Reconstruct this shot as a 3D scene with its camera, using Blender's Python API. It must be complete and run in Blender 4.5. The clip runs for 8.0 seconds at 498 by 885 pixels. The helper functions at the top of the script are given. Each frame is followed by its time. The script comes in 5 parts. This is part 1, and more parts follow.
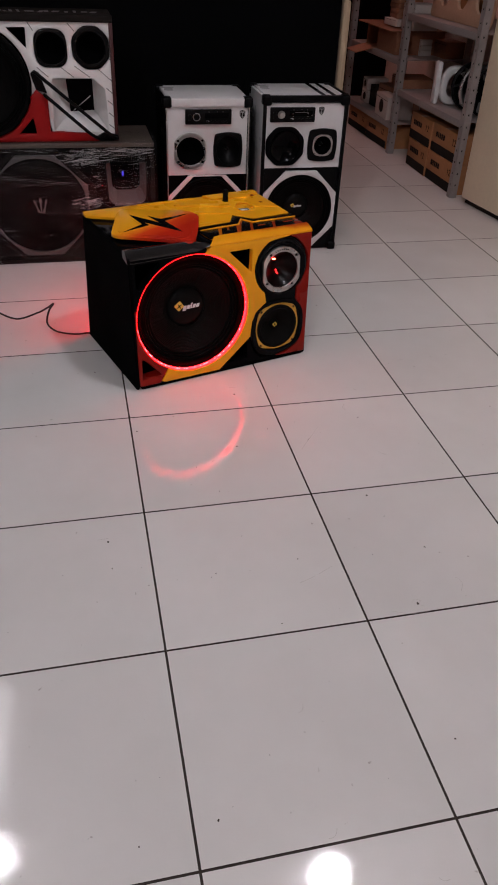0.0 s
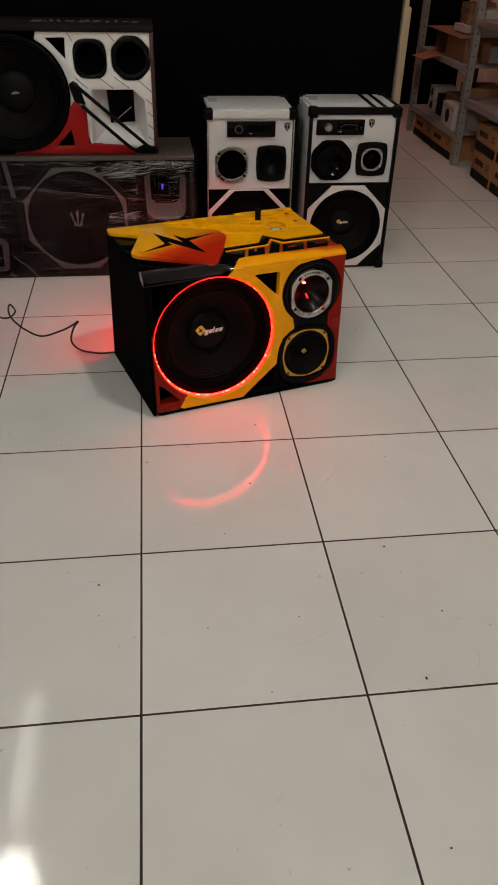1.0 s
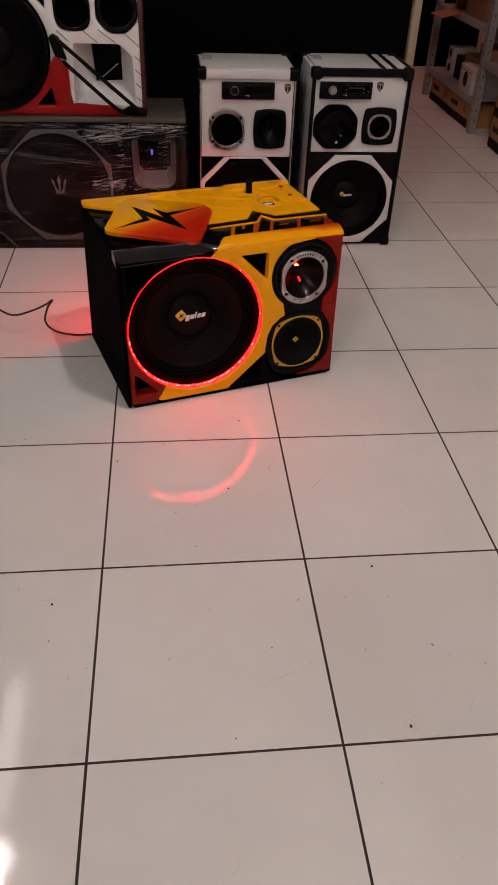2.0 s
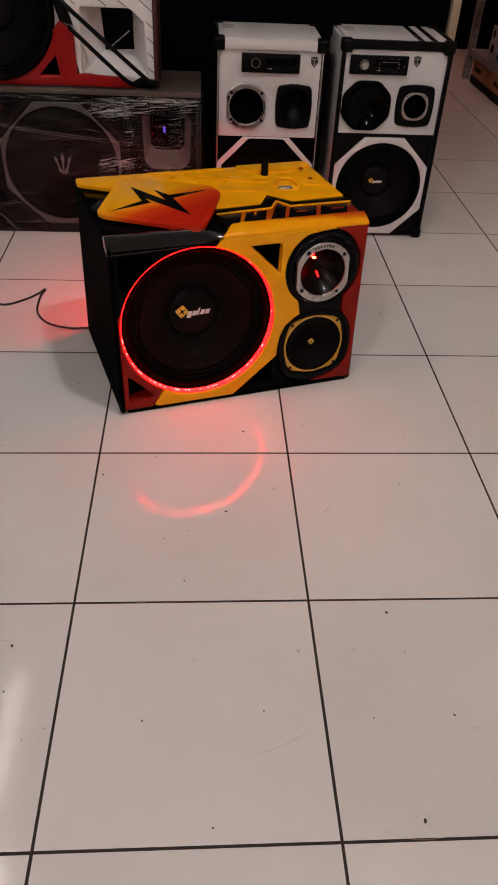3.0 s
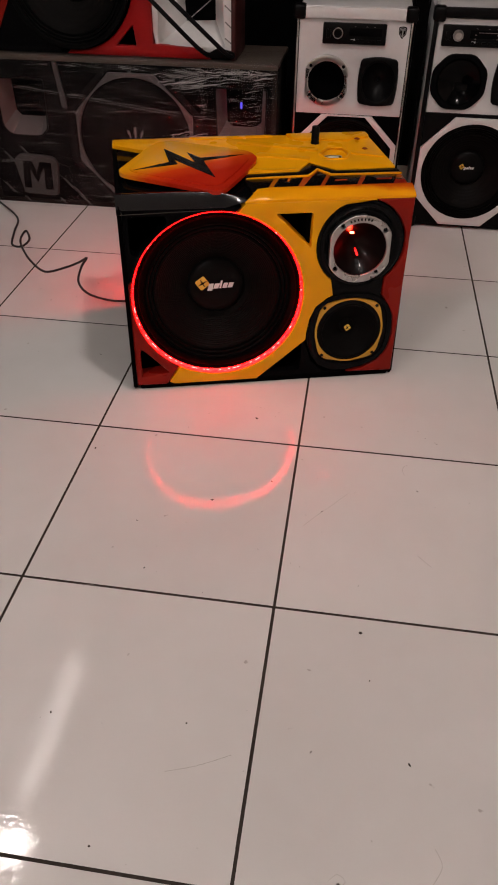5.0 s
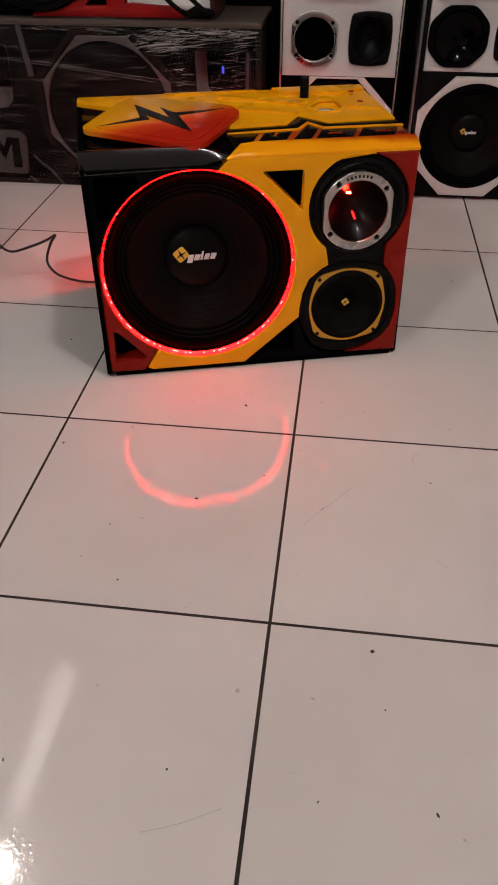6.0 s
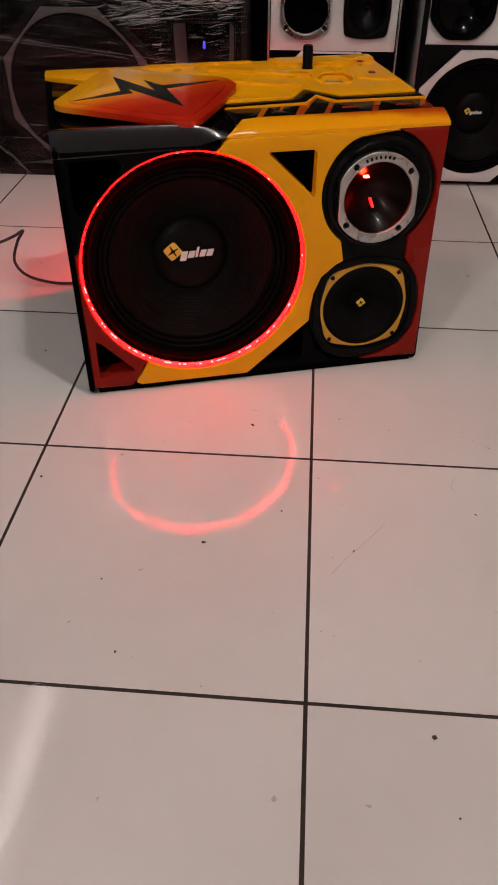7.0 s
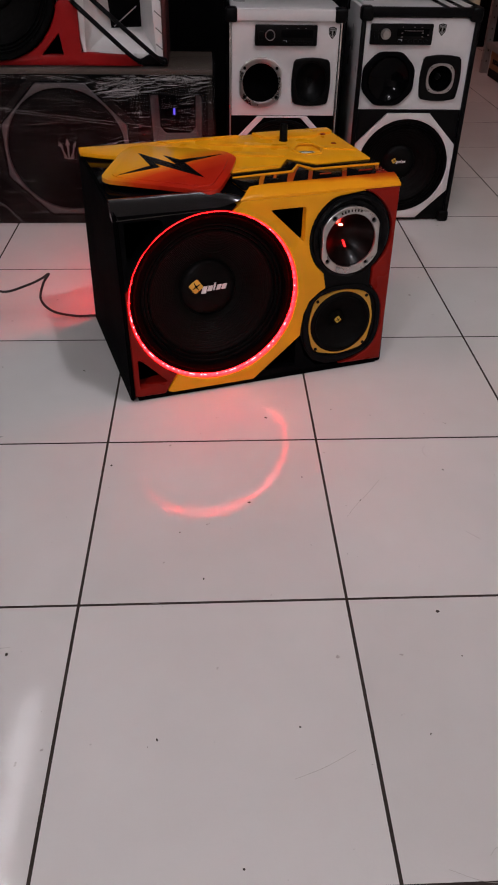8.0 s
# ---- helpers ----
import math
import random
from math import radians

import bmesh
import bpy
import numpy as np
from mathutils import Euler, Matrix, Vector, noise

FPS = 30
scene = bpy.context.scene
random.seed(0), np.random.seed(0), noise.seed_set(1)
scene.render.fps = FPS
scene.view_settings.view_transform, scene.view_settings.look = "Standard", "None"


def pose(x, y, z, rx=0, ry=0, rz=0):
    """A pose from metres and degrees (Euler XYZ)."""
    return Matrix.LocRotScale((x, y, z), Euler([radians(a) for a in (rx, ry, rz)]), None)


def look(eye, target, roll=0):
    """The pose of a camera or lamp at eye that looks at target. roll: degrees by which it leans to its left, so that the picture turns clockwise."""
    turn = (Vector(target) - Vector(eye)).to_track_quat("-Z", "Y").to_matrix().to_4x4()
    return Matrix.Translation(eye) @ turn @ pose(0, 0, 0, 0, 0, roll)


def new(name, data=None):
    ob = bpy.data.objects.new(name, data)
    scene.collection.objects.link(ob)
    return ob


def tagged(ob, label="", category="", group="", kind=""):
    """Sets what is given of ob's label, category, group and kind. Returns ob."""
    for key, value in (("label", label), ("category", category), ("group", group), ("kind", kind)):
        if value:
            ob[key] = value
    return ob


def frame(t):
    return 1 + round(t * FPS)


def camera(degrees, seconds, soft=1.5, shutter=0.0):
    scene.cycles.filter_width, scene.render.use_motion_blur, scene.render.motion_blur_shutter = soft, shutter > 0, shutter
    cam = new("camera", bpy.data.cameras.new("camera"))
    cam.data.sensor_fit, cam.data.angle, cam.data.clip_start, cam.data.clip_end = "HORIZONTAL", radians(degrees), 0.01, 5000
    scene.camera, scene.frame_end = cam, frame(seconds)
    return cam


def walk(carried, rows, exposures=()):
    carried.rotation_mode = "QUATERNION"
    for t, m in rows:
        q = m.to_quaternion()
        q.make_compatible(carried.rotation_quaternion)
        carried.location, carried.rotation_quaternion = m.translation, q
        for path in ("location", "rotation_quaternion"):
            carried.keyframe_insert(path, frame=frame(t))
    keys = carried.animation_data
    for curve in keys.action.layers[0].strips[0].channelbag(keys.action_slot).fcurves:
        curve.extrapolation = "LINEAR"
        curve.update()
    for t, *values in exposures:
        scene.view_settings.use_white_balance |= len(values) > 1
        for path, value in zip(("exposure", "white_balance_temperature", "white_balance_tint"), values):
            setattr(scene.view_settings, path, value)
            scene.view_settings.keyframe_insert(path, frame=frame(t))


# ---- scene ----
cam = camera(37.3, 8.0, 1.85)
PATH = [
    (0, (-0.081, -0.504, 1.12), (0.31, 1.081, -0.035), 2.6),
    (0.5, (-0.013, -0.444, 1.121), (0.298, 1.163, -0.028), 0.9),
    (1, (0.07, -0.382, 1.12), (0.287, 1.239, -0.032), 1.5),
    (1.2, (0.087, -0.366, 1.119), (0.302, 1.254, -0.034), 1.6),
    (2.3, (0.179, -0.134, 1.064), (0.353, 1.418, -0.185), 3.0),
    (2.5, (0.192, -0.09, 1.047), (0.354, 1.459, -0.208), 3.3),
    (3, (0.216, -0.018, 1.006), (0.343, 1.539, -0.243), 3.0),
    (3.5, (0.286, 0.033, 0.974), (0.294, 1.595, -0.276), 1.9),
    (4, (0.369, 0.052, 0.945), (0.267, 1.607, -0.309), 1.8),
    (4.5, (0.438, 0.056, 0.925), (0.248, 1.61, -0.319), 1.2),
    (4.7, (0.455, 0.059, 0.918), (0.247, 1.615, -0.321), 1.2),
    (5.8, (0.46, 0.167, 0.788), (0.251, 1.726, -0.447), -0.1),
    (6, (0.451, 0.199, 0.777), (0.251, 1.752, -0.467), -0.2),
    (6.5, (0.413, 0.309, 0.736), (0.235, 1.853, -0.524), -0.3),
    (7, (0.374, 0.364, 0.705), (0.251, 1.913, -0.554), 0.1),
    (7.5, (0.309, 0.241, 0.767), (0.296, 1.808, -0.476), 1.2),
    (8, (0.209, 0.064, 0.855), (0.295, 1.657, -0.351), 1.0),
]
# white balance turns the picture a little bluer, greener or warmer for the LEDs' changing colours
TINTS = {"cool": (-0.05, 5850, 13), "green": (0.0, 6350, -2), "warm": (0.0, 6550, 13)}
SPANS = [(0.0, 0.05, "cool"), (0.15, 0.50, "warm"), (0.60, 1.10, "green"), (1.20, 1.45, "cool"), (1.60, 2.00, "warm"), (2.15, 2.35, "green"), (2.45, 2.75, "cool"), (2.85, 3.35, "warm"), (3.45, 3.75, "green"),
         (3.85, 4.15, "cool"), (4.25, 6.05, "warm"), (6.15, 6.50, "green"), (6.60, 6.85, "cool"), (6.95, 7.40, "warm"), (7.48, 7.85, "green"), (7.95, 8.0, "cool")]
walk(cam, [(t, look(eye, target, roll)) for t, eye, target, roll in PATH], [(t, *TINTS[k]) for a, b, k in SPANS for t in (a, b)])


# ---------------------------------------------------------------- world and lamps
world = bpy.data.worlds.new("world")
scene.world = world
world.use_nodes = True
world.node_tree.nodes["Background"].inputs[0].default_value = (0.02, 0.02, 0.022, 1)
world.node_tree.nodes["Background"].inputs[1].default_value = 0.3

TUBE_POWER, BULB_POWER, FILL_POWER, GLOBE_POWER, AISLE_POWER, LED_POWER, BAND_POWER, BEAD_POWER, REAR_POWER = 6.5, 226.0, 318.0, 50.0, 130.0, 22.0, 7.0, 155.0, 205.0
LED_COLOUR = (1.0, 0.0007, 0.0002)
WARM = (1.0, 0.915, 0.865)


# ---------------------------------------------------------------- materials
def ramp(nodes, links, source, stops):
    r = nodes.new("ShaderNodeValToRGB")
    while len(r.color_ramp.elements) < len(stops):
        r.color_ramp.elements.new(0.5)
    for e, (p, c) in zip(r.color_ramp.elements, stops):
        e.position, e.color = p, (*c, 1)
    links.new(source, r.inputs[0])
    return r.outputs[0]


def noise_out(nodes, links, coord, scale, detail=4.0, rough=0.55, stretch=(1, 1, 1)):
    m = nodes.new("ShaderNodeMapping")
    m.inputs["Scale"].default_value = stretch
    links.new(coord, m.inputs[0])
    n = nodes.new("ShaderNodeTexNoise")
    n.inputs["Scale"].default_value, n.inputs["Detail"].default_value, n.inputs["Roughness"].default_value = scale, detail, rough
    links.new(m.outputs[0], n.inputs["Vector"])
    return n.outputs[0]


def blank(name):
    mat = bpy.data.materials.new(name)
    mat.use_nodes = True
    nodes, links = mat.node_tree.nodes, mat.node_tree.links
    return mat, nodes, links, nodes["Principled BSDF"]


def surface(name, colour, rough=0.5, metal=0.0, spread=0.12, grain=60.0, patch=4.0, bump=0.15, bump_scale=120.0,
            coat=0.0, stretch=(1, 1, 1), dirt=None, dirt_at=0.62, rough_spread=0.1, vary=0.0, spec=0.5):
    """Colour with a coarse and a fine variation, uneven gloss and a fine relief, in metres of the object."""
    mat, nodes, links, b = blank(name)
    co = nodes.new("ShaderNodeTexCoord").outputs["Object"]
    coarse = noise_out(nodes, links, co, patch, 3.0, 0.6, stretch)
    fine = noise_out(nodes, links, co, grain, 5.0, 0.6, stretch)
    mix = nodes.new("ShaderNodeMath")
    mix.operation = "MULTIPLY_ADD"
    mix.inputs[1].default_value = 0.5
    links.new(coarse, mix.inputs[0])
    half = nodes.new("ShaderNodeMath")
    half.operation = "MULTIPLY"
    half.inputs[1].default_value = 0.5
    links.new(fine, half.inputs[0])
    links.new(half.outputs[0], mix.inputs[2])
    lo = tuple(max(0.0, c * (1 - spread)) for c in colour)
    hi = tuple(min(1.0, c * (1 + spread)) for c in colour)
    out = ramp(nodes, links, mix.outputs[0], [(0.3, lo), (0.7, hi)])
    if dirt:
        spots = noise_out(nodes, links, co, patch * 3.3, 6.0, 0.7)
        mask = ramp(nodes, links, spots, [(dirt_at, (0, 0, 0)), (dirt_at + 0.12, (1, 1, 1))])
        m = nodes.new("ShaderNodeMixRGB")
        m.inputs[2].default_value = (*dirt, 1)
        links.new(mask, m.inputs[0])
        links.new(out, m.inputs[1])
        out = m.outputs[0]
    if vary:
        info = nodes.new("ShaderNodeObjectInfo")
        h = nodes.new("ShaderNodeHueSaturation")
        v = nodes.new("ShaderNodeMapRange")
        v.inputs[3].default_value, v.inputs[4].default_value = 1 - vary, 1 + vary
        links.new(info.outputs["Random"], v.inputs[0])
        links.new(v.outputs[0], h.inputs["Value"])
        links.new(out, h.inputs["Color"])
        out = h.outputs[0]
    links.new(out, b.inputs["Base Color"])
    rr = nodes.new("ShaderNodeMapRange")
    rr.inputs[1].default_value, rr.inputs[2].default_value = 0.3, 0.7
    rr.inputs[3].default_value, rr.inputs[4].default_value = max(0.02, rough - rough_spread), min(1.0, rough + rough_spread)
    links.new(coarse, rr.inputs[0])
    links.new(rr.outputs[0], b.inputs["Roughness"])
    b.inputs["Metallic"].default_value = metal
    b.inputs["Specular IOR Level"].default_value = spec
    if coat:
        b.inputs["Coat Weight"].default_value, b.inputs["Coat Roughness"].default_value = coat, 0.03
    if bump:
        k = noise_out(nodes, links, co, bump_scale, 3.0, 0.6, stretch)
        bp = nodes.new("ShaderNodeBump")
        bp.inputs["Strength"].default_value, bp.inputs["Distance"].default_value = bump, 0.002
        links.new(k, bp.inputs["Height"])
        links.new(bp.outputs[0], b.inputs["Normal"])
    return mat


def glow(name, colour, power):
    mat, nodes, links, b = blank(name)
    b.inputs["Base Color"].default_value = (*[min(1, c * 0.6 + 0.2) for c in colour], 1)
    b.inputs["Emission Color"].default_value = (*colour, 1)
    b.inputs["Emission Strength"].default_value = power
    return mat


def tile_material():
    """Glazed white ceramic: each tile a little different, a slightly wavy glaze, faint scuffs."""
    mat, nodes, links, b = blank("glazed_tile")
    pos = nodes.new("ShaderNodeNewGeometry").outputs["Position"]
    cloud = noise_out(nodes, links, pos, 2.6, 4.0, 0.6)
    base = ramp(nodes, links, cloud, [(0.3, (0.70, 0.685, 0.665)), (0.7, (0.77, 0.757, 0.742))])
    info = nodes.new("ShaderNodeObjectInfo")
    vr = nodes.new("ShaderNodeMapRange")
    vr.inputs[3].default_value, vr.inputs[4].default_value = 0.96, 1.03
    links.new(info.outputs["Random"], vr.inputs[0])
    h = nodes.new("ShaderNodeHueSaturation")
    links.new(vr.outputs[0], h.inputs["Value"])
    links.new(base, h.inputs["Color"])
    spot = noise_out(nodes, links, pos, 55.0, 2.0, 0.5)
    mask = ramp(nodes, links, spot, [(0.74, (0, 0, 0)), (0.78, (0.55, 0.55, 0.55))])
    m = nodes.new("ShaderNodeMixRGB")
    m.inputs[2].default_value = (0.30, 0.27, 0.24, 1)
    links.new(mask, m.inputs[0])
    links.new(h.outputs[0], m.inputs[1])
    links.new(m.outputs[0], b.inputs["Base Color"])
    smear = noise_out(nodes, links, pos, 6.0, 5.0, 0.65, (1, 0.5, 1))
    rr = nodes.new("ShaderNodeMapRange")
    rr.inputs[1].default_value, rr.inputs[2].default_value = 0.3, 0.72
    rr.inputs[3].default_value, rr.inputs[4].default_value = 0.013, 0.025
    links.new(smear, rr.inputs[0])
    links.new(rr.outputs[0], b.inputs["Roughness"])
    b.inputs["IOR"].default_value = 1.44
    # slightly wavy glaze with crinkles about a centimetre wide and a fine orange peel
    height = None
    for scale, detail, dist in ((14.0, 1.5, 0.00022), (80.0, 1.2, 0.00015), (210.0, 1.0, 0.00007)):
        k = noise_out(nodes, links, pos, scale, detail, 0.6)
        if scale == 80.0:
            fold = nodes.new("ShaderNodeMath")
            fold.operation = "PINGPONG"
            fold.inputs[1].default_value = 0.5
            links.new(k, fold.inputs[0])
            k = fold.outputs[0]
        bump = nodes.new("ShaderNodeBump")
        bump.inputs["Strength"].default_value, bump.inputs["Distance"].default_value = 1.0, dist
        links.new(k, bump.inputs["Height"])
        if height:
            links.new(height, bump.inputs["Normal"])
        height = bump.outputs[0]
    links.new(height, b.inputs["Normal"])
    return mat


def airbrush(name, stops, axis, start, end, rough=0.22):
    """Lacquer whose colour was sprayed from one shade into another along an axis of the thing."""
    mat, nodes, links, b = blank(name)
    co = nodes.new("ShaderNodeTexCoord").outputs["Object"]
    d = nodes.new("ShaderNodeVectorMath")
    d.operation = "DOT_PRODUCT"
    d.inputs[1].default_value = axis
    links.new(co, d.inputs[0])
    n = noise_out(nodes, links, co, 18.0, 4.0)
    a = nodes.new("ShaderNodeMath")
    a.operation = "MULTIPLY_ADD"
    a.inputs[1].default_value = (end - start) * 0.25
    links.new(n, a.inputs[0])
    links.new(d.outputs["Value"], a.inputs[2])
    r = nodes.new("ShaderNodeMapRange")
    r.inputs[1].default_value, r.inputs[2].default_value = start + (end - start) * 0.12, end + (end - start) * 0.12
    links.new(a.outputs[0], r.inputs[0])
    links.new(ramp(nodes, links, r.outputs[0], stops), b.inputs["Base Color"])
    b.inputs["Roughness"].default_value = rough
    b.inputs["Specular IOR Level"].default_value = 0.12
    b.inputs["Coat Weight"].default_value, b.inputs["Coat Roughness"].default_value = 0.45, 0.025
    bp = nodes.new("ShaderNodeBump")
    bp.inputs["Strength"].default_value, bp.inputs["Distance"].default_value = 0.02, 0.002
    links.new(noise_out(nodes, links, co, 45.0, 2.0), bp.inputs["Height"])
    links.new(bp.outputs[0], b.inputs["Normal"])
    return mat


def film_material():
    """Stretch film: clear, with glossy creases pulled along the box."""
    mat, nodes, links, b = blank("stretch_film")
    co = nodes.new("ShaderNodeTexCoord").outputs["Object"]
    crease = noise_out(nodes, links, co, 9.0, 6.0, 0.7, (0.8, 1, 7.0))
    clear, gloss, mix = nodes.new("ShaderNodeBsdfTransparent"), nodes.new("ShaderNodeBsdfGlossy"), nodes.new("ShaderNodeMixShader")
    clear.inputs[0].default_value = (0.93, 0.94, 0.95, 1)
    gloss.inputs["Roughness"].default_value = 0.06
    amount = ramp(nodes, links, crease, [(0.48, (0.0, 0.0, 0.0)), (0.60, (0.022, 0.022, 0.022)), (0.72, (0.22, 0.22, 0.22))])
    # fine pale streaks in drifts: glints of tight film put into the colour
    tilt = nodes.new("ShaderNodeMapping")
    tilt.inputs["Rotation"].default_value = (0, 0.09, 0)
    links.new(co, tilt.inputs[0])
    streak = ramp(nodes, links, noise_out(nodes, links, tilt.outputs[0], 7.0, 4.0, 0.6, (1.0, 1.0, 26.0)), [(0.50, (0.0, 0.0, 0.0)), (0.64, (0.05, 0.05, 0.05)), (0.76, (0.40, 0.40, 0.40))])
    drift = ramp(nodes, links, noise_out(nodes, links, co, 5.5, 3.0, 0.6, (1.0, 1.0, 1.6)), [(0.42, (0.04, 0.04, 0.04)), (0.66, (0.9, 0.9, 0.9))])
    fine = nodes.new("ShaderNodeMath")
    fine.operation = "MULTIPLY"
    links.new(streak, fine.inputs[0])
    links.new(drift, fine.inputs[1])
    bp = nodes.new("ShaderNodeBump")
    bp.inputs["Strength"].default_value, bp.inputs["Distance"].default_value = 0.7, 0.006
    links.new(crease, bp.inputs["Height"])
    links.new(bp.outputs[0], gloss.inputs["Normal"])
    links.new(amount, mix.inputs[0])
    # layers of film scatter a little light
    haze, veil = nodes.new("ShaderNodeBsdfDiffuse"), nodes.new("ShaderNodeMixShader")
    haze.inputs[0].default_value = (0.80, 0.78, 0.77, 1)
    cloud = noise_out(nodes, links, co, 5.0, 5.0, 0.65, (1, 1, 2.5))
    both = nodes.new("ShaderNodeMath")
    both.operation = "ADD"
    links.new(ramp(nodes, links, cloud, [(0.40, (0.001, 0.001, 0.001)), (0.75, (0.012, 0.012, 0.012))]), both.inputs[0])
    links.new(fine.outputs[0], both.inputs[1])
    links.new(both.outputs[0], veil.inputs[0])
    links.new(clear.outputs[0], veil.inputs[1])
    links.new(haze.outputs[0], veil.inputs[2])
    links.new(veil.outputs[0], mix.inputs[1])
    links.new(gloss.outputs[0], mix.inputs[2])
    links.new(mix.outputs[0], nodes["Material Output"].inputs[0])
    return mat


CREASE_GLINT = surface("film_crease_glint", (0.80, 0.78, 0.77), 0.18, 0.35, spread=0.3, grain=60, patch=10, bump=0.0, spec=0.8)
TILE = tile_material()
FILM = film_material()
GROUT = surface("grout", (0.044, 0.036, 0.031), 0.9, spec=0.05, spread=0.5, grain=90, patch=7, bump=0.4)
BLACK_WALL = surface("black_painted_wall", (0.0012, 0.0012, 0.0015), 0.85, spread=0.3, grain=40, patch=2.0, bump=0.2, spec=0.04)
PINK_WALL = surface("off_white_plaster", (0.68, 0.58, 0.52), 0.8, spread=0.1, patch=1.5, dirt=(0.35, 0.28, 0.24), bump=0.3)
CEILING = surface("grey_ceiling_paint", (0.30, 0.29, 0.28), 0.85, spread=0.05, patch=1.2)
BEIGE = surface("beige_enamel", (0.80, 0.68, 0.49), 0.45, spread=0.06, patch=2.5, dirt=(0.45, 0.36, 0.24), dirt_at=0.68)
POLE = surface("weathered_pale_wood", (0.36, 0.27, 0.18), 0.7, spread=0.3, grain=30, patch=8, stretch=(1, 1, 0.15), dirt=(0.22, 0.16, 0.1))
VINYL = surface("black_vinyl", (0.0012, 0.0012, 0.0014), 0.8, spec=0.02, spread=0.25, grain=200, bump=0.5, bump_scale=420)
DECK = surface("polished_black_deck", (0.0025, 0.0025, 0.003), 0.10, spread=0.2, bump=0.02, bump_scale=25, spec=0.05, rough_spread=0.03)
GLOSS_BLACK = surface("black_lacquer", (0.002, 0.002, 0.0024), 0.15, spread=0.2, bump=0.08, bump_scale=40, spec=0.035, rough_spread=0.04)
BLACK_SATIN = surface("black_satin_lacquer", (0.006, 0.006, 0.007), 0.20, spread=0.2, bump=0.08, bump_scale=25, spec=0.5, coat=0.6, rough_spread=0.04)
MOULDED = surface("moulded_black_lacquer", (0.004, 0.004, 0.0044), 0.09, spread=0.2, bump=0.10, bump_scale=60, spec=0.08, rough_spread=0.03)
MATT_BLACK = surface("matt_black_plastic", (0.002, 0.002, 0.0023), 0.4, spread=0.2, bump=0.2, bump_scale=300, spec=0.10)
GLASSY = surface("polished_black_horn", (0.0015, 0.0015, 0.0018), 0.10, spread=0.1, bump=0.03, bump_scale=30, spec=0.07, rough_spread=0.03)
SMEARED = surface("worn_black_lacquer", (0.002, 0.0018, 0.0018), 0.34, spread=0.2, bump=0.0, bump_scale=60, spec=0.09, rough_spread=0.05, coat=0.10)
HORN = surface("horn_plastic", (0.002, 0.002, 0.0023), 0.14, spread=0.2, spec=0.16, bump=0.05)
# near-black that puts the dark of recesses and ports into the colour
HOLLOW = surface("hollow_shade_black", (0.001, 0.001, 0.0012), 0.9, spread=0.2, spec=0.02)
CONE = surface("woofer_paper", (0.0038, 0.0034, 0.0032), 0.55, spec=0.06, spread=0.25, grain=150, bump=0.3, bump_scale=500)
RUBBER = surface("rubber", (0.0015, 0.0015, 0.0015), 0.45, spec=0.05, spread=0.2, bump=0.2, bump_scale=400)
CAP = surface("dust_cap_paper", (0.004, 0.004, 0.004), 0.42, spec=0.07, spread=0.15, bump=0.15, bump_scale=300)
YELLOW = surface("yellow_lacquer", (0.90, 0.395, 0.003), 0.30, spread=0.04, rough_spread=0.05, grain=20, patch=5, bump=0.02, bump_scale=45, coat=0.22, spec=0.14)
RED = surface("red_lacquer", (0.25, 0.009, 0.004), 0.32, spread=0.12, grain=20, patch=5, bump=0.07, bump_scale=45, coat=0.05, spec=0.15)
FLAME = airbrush("yellow_to_red_lacquer", [(0.0, (0.50, 0.020, 0.006)), (0.40, (0.70, 0.055, 0.007)), (0.66, (0.82, 0.22, 0.007)), (1.0, (0.88, 0.395, 0.005))], (-0.5, 1, 0), 0.030, 0.145)
BAND = airbrush("orange_band_lacquer", [(0.0, (0.60, 0.20, 0.008)), (0.35, (0.46, 0.060, 0.008)), (1.0, (0.26, 0.016, 0.008))], (1, 0, 0), 0.25, 0.55)
LIP = airbrush("yellow_lip_lacquer", [(0.0, (0.90, 0.375, 0.003)), (0.62, (0.90, 0.36, 0.003)), (0.80, (0.58, 0.10, 0.004)), (1.0, (0.30, 0.016, 0.004))], (0.10, 1, 0), 0.030, 0.108)
DECAL = surface("black_decal_paint", (0.005, 0.004, 0.004), 0.25, spec=0.10, spread=0.1, bump=0.05)
CHROME = surface("brushed_aluminium", (0.52, 0.51, 0.50), 0.30, 1.0, spread=0.1, grain=80, patch=12)
WHITE = surface("white_laminate", (0.63, 0.62, 0.62), 0.35, spread=0.04, patch=3, bump=0.05, dirt=(0.55, 0.53, 0.5), dirt_at=0.7)
WHITE_PAINT = surface("white_lacquer", (0.72, 0.71, 0.70), 0.35, spread=0.06, patch=5, bump=0.08, bump_scale=60, dirt=(0.5, 0.46, 0.42), dirt_at=0.7)
GREY_LOGO = surface("grey_print", (0.24, 0.235, 0.23), 0.5, spread=0.15)
WHITE_LOGO = surface("white_print", (0.75, 0.75, 0.75), 0.5, spread=0.06)
YELLOW_LOGO = surface("yellow_print", (0.78, 0.52, 0.06), 0.45, spread=0.06)
AMBER = surface("amber_metal_frame", (0.62, 0.32, 0.02), 0.35, spread=0.08, coat=0.3)
DARK_PANEL = surface("charcoal_panel", (0.0018, 0.0015, 0.0015), 0.7, spec=0.04, spread=0.25, patch=6)
PALE_TRIM = surface("pale_grey_trim", (0.036, 0.031, 0.030), 0.55, spread=0.1, patch=6)
INLAY = surface("pale_inlay_paint", (0.058, 0.050, 0.049), 0.55, spread=0.12, patch=6)
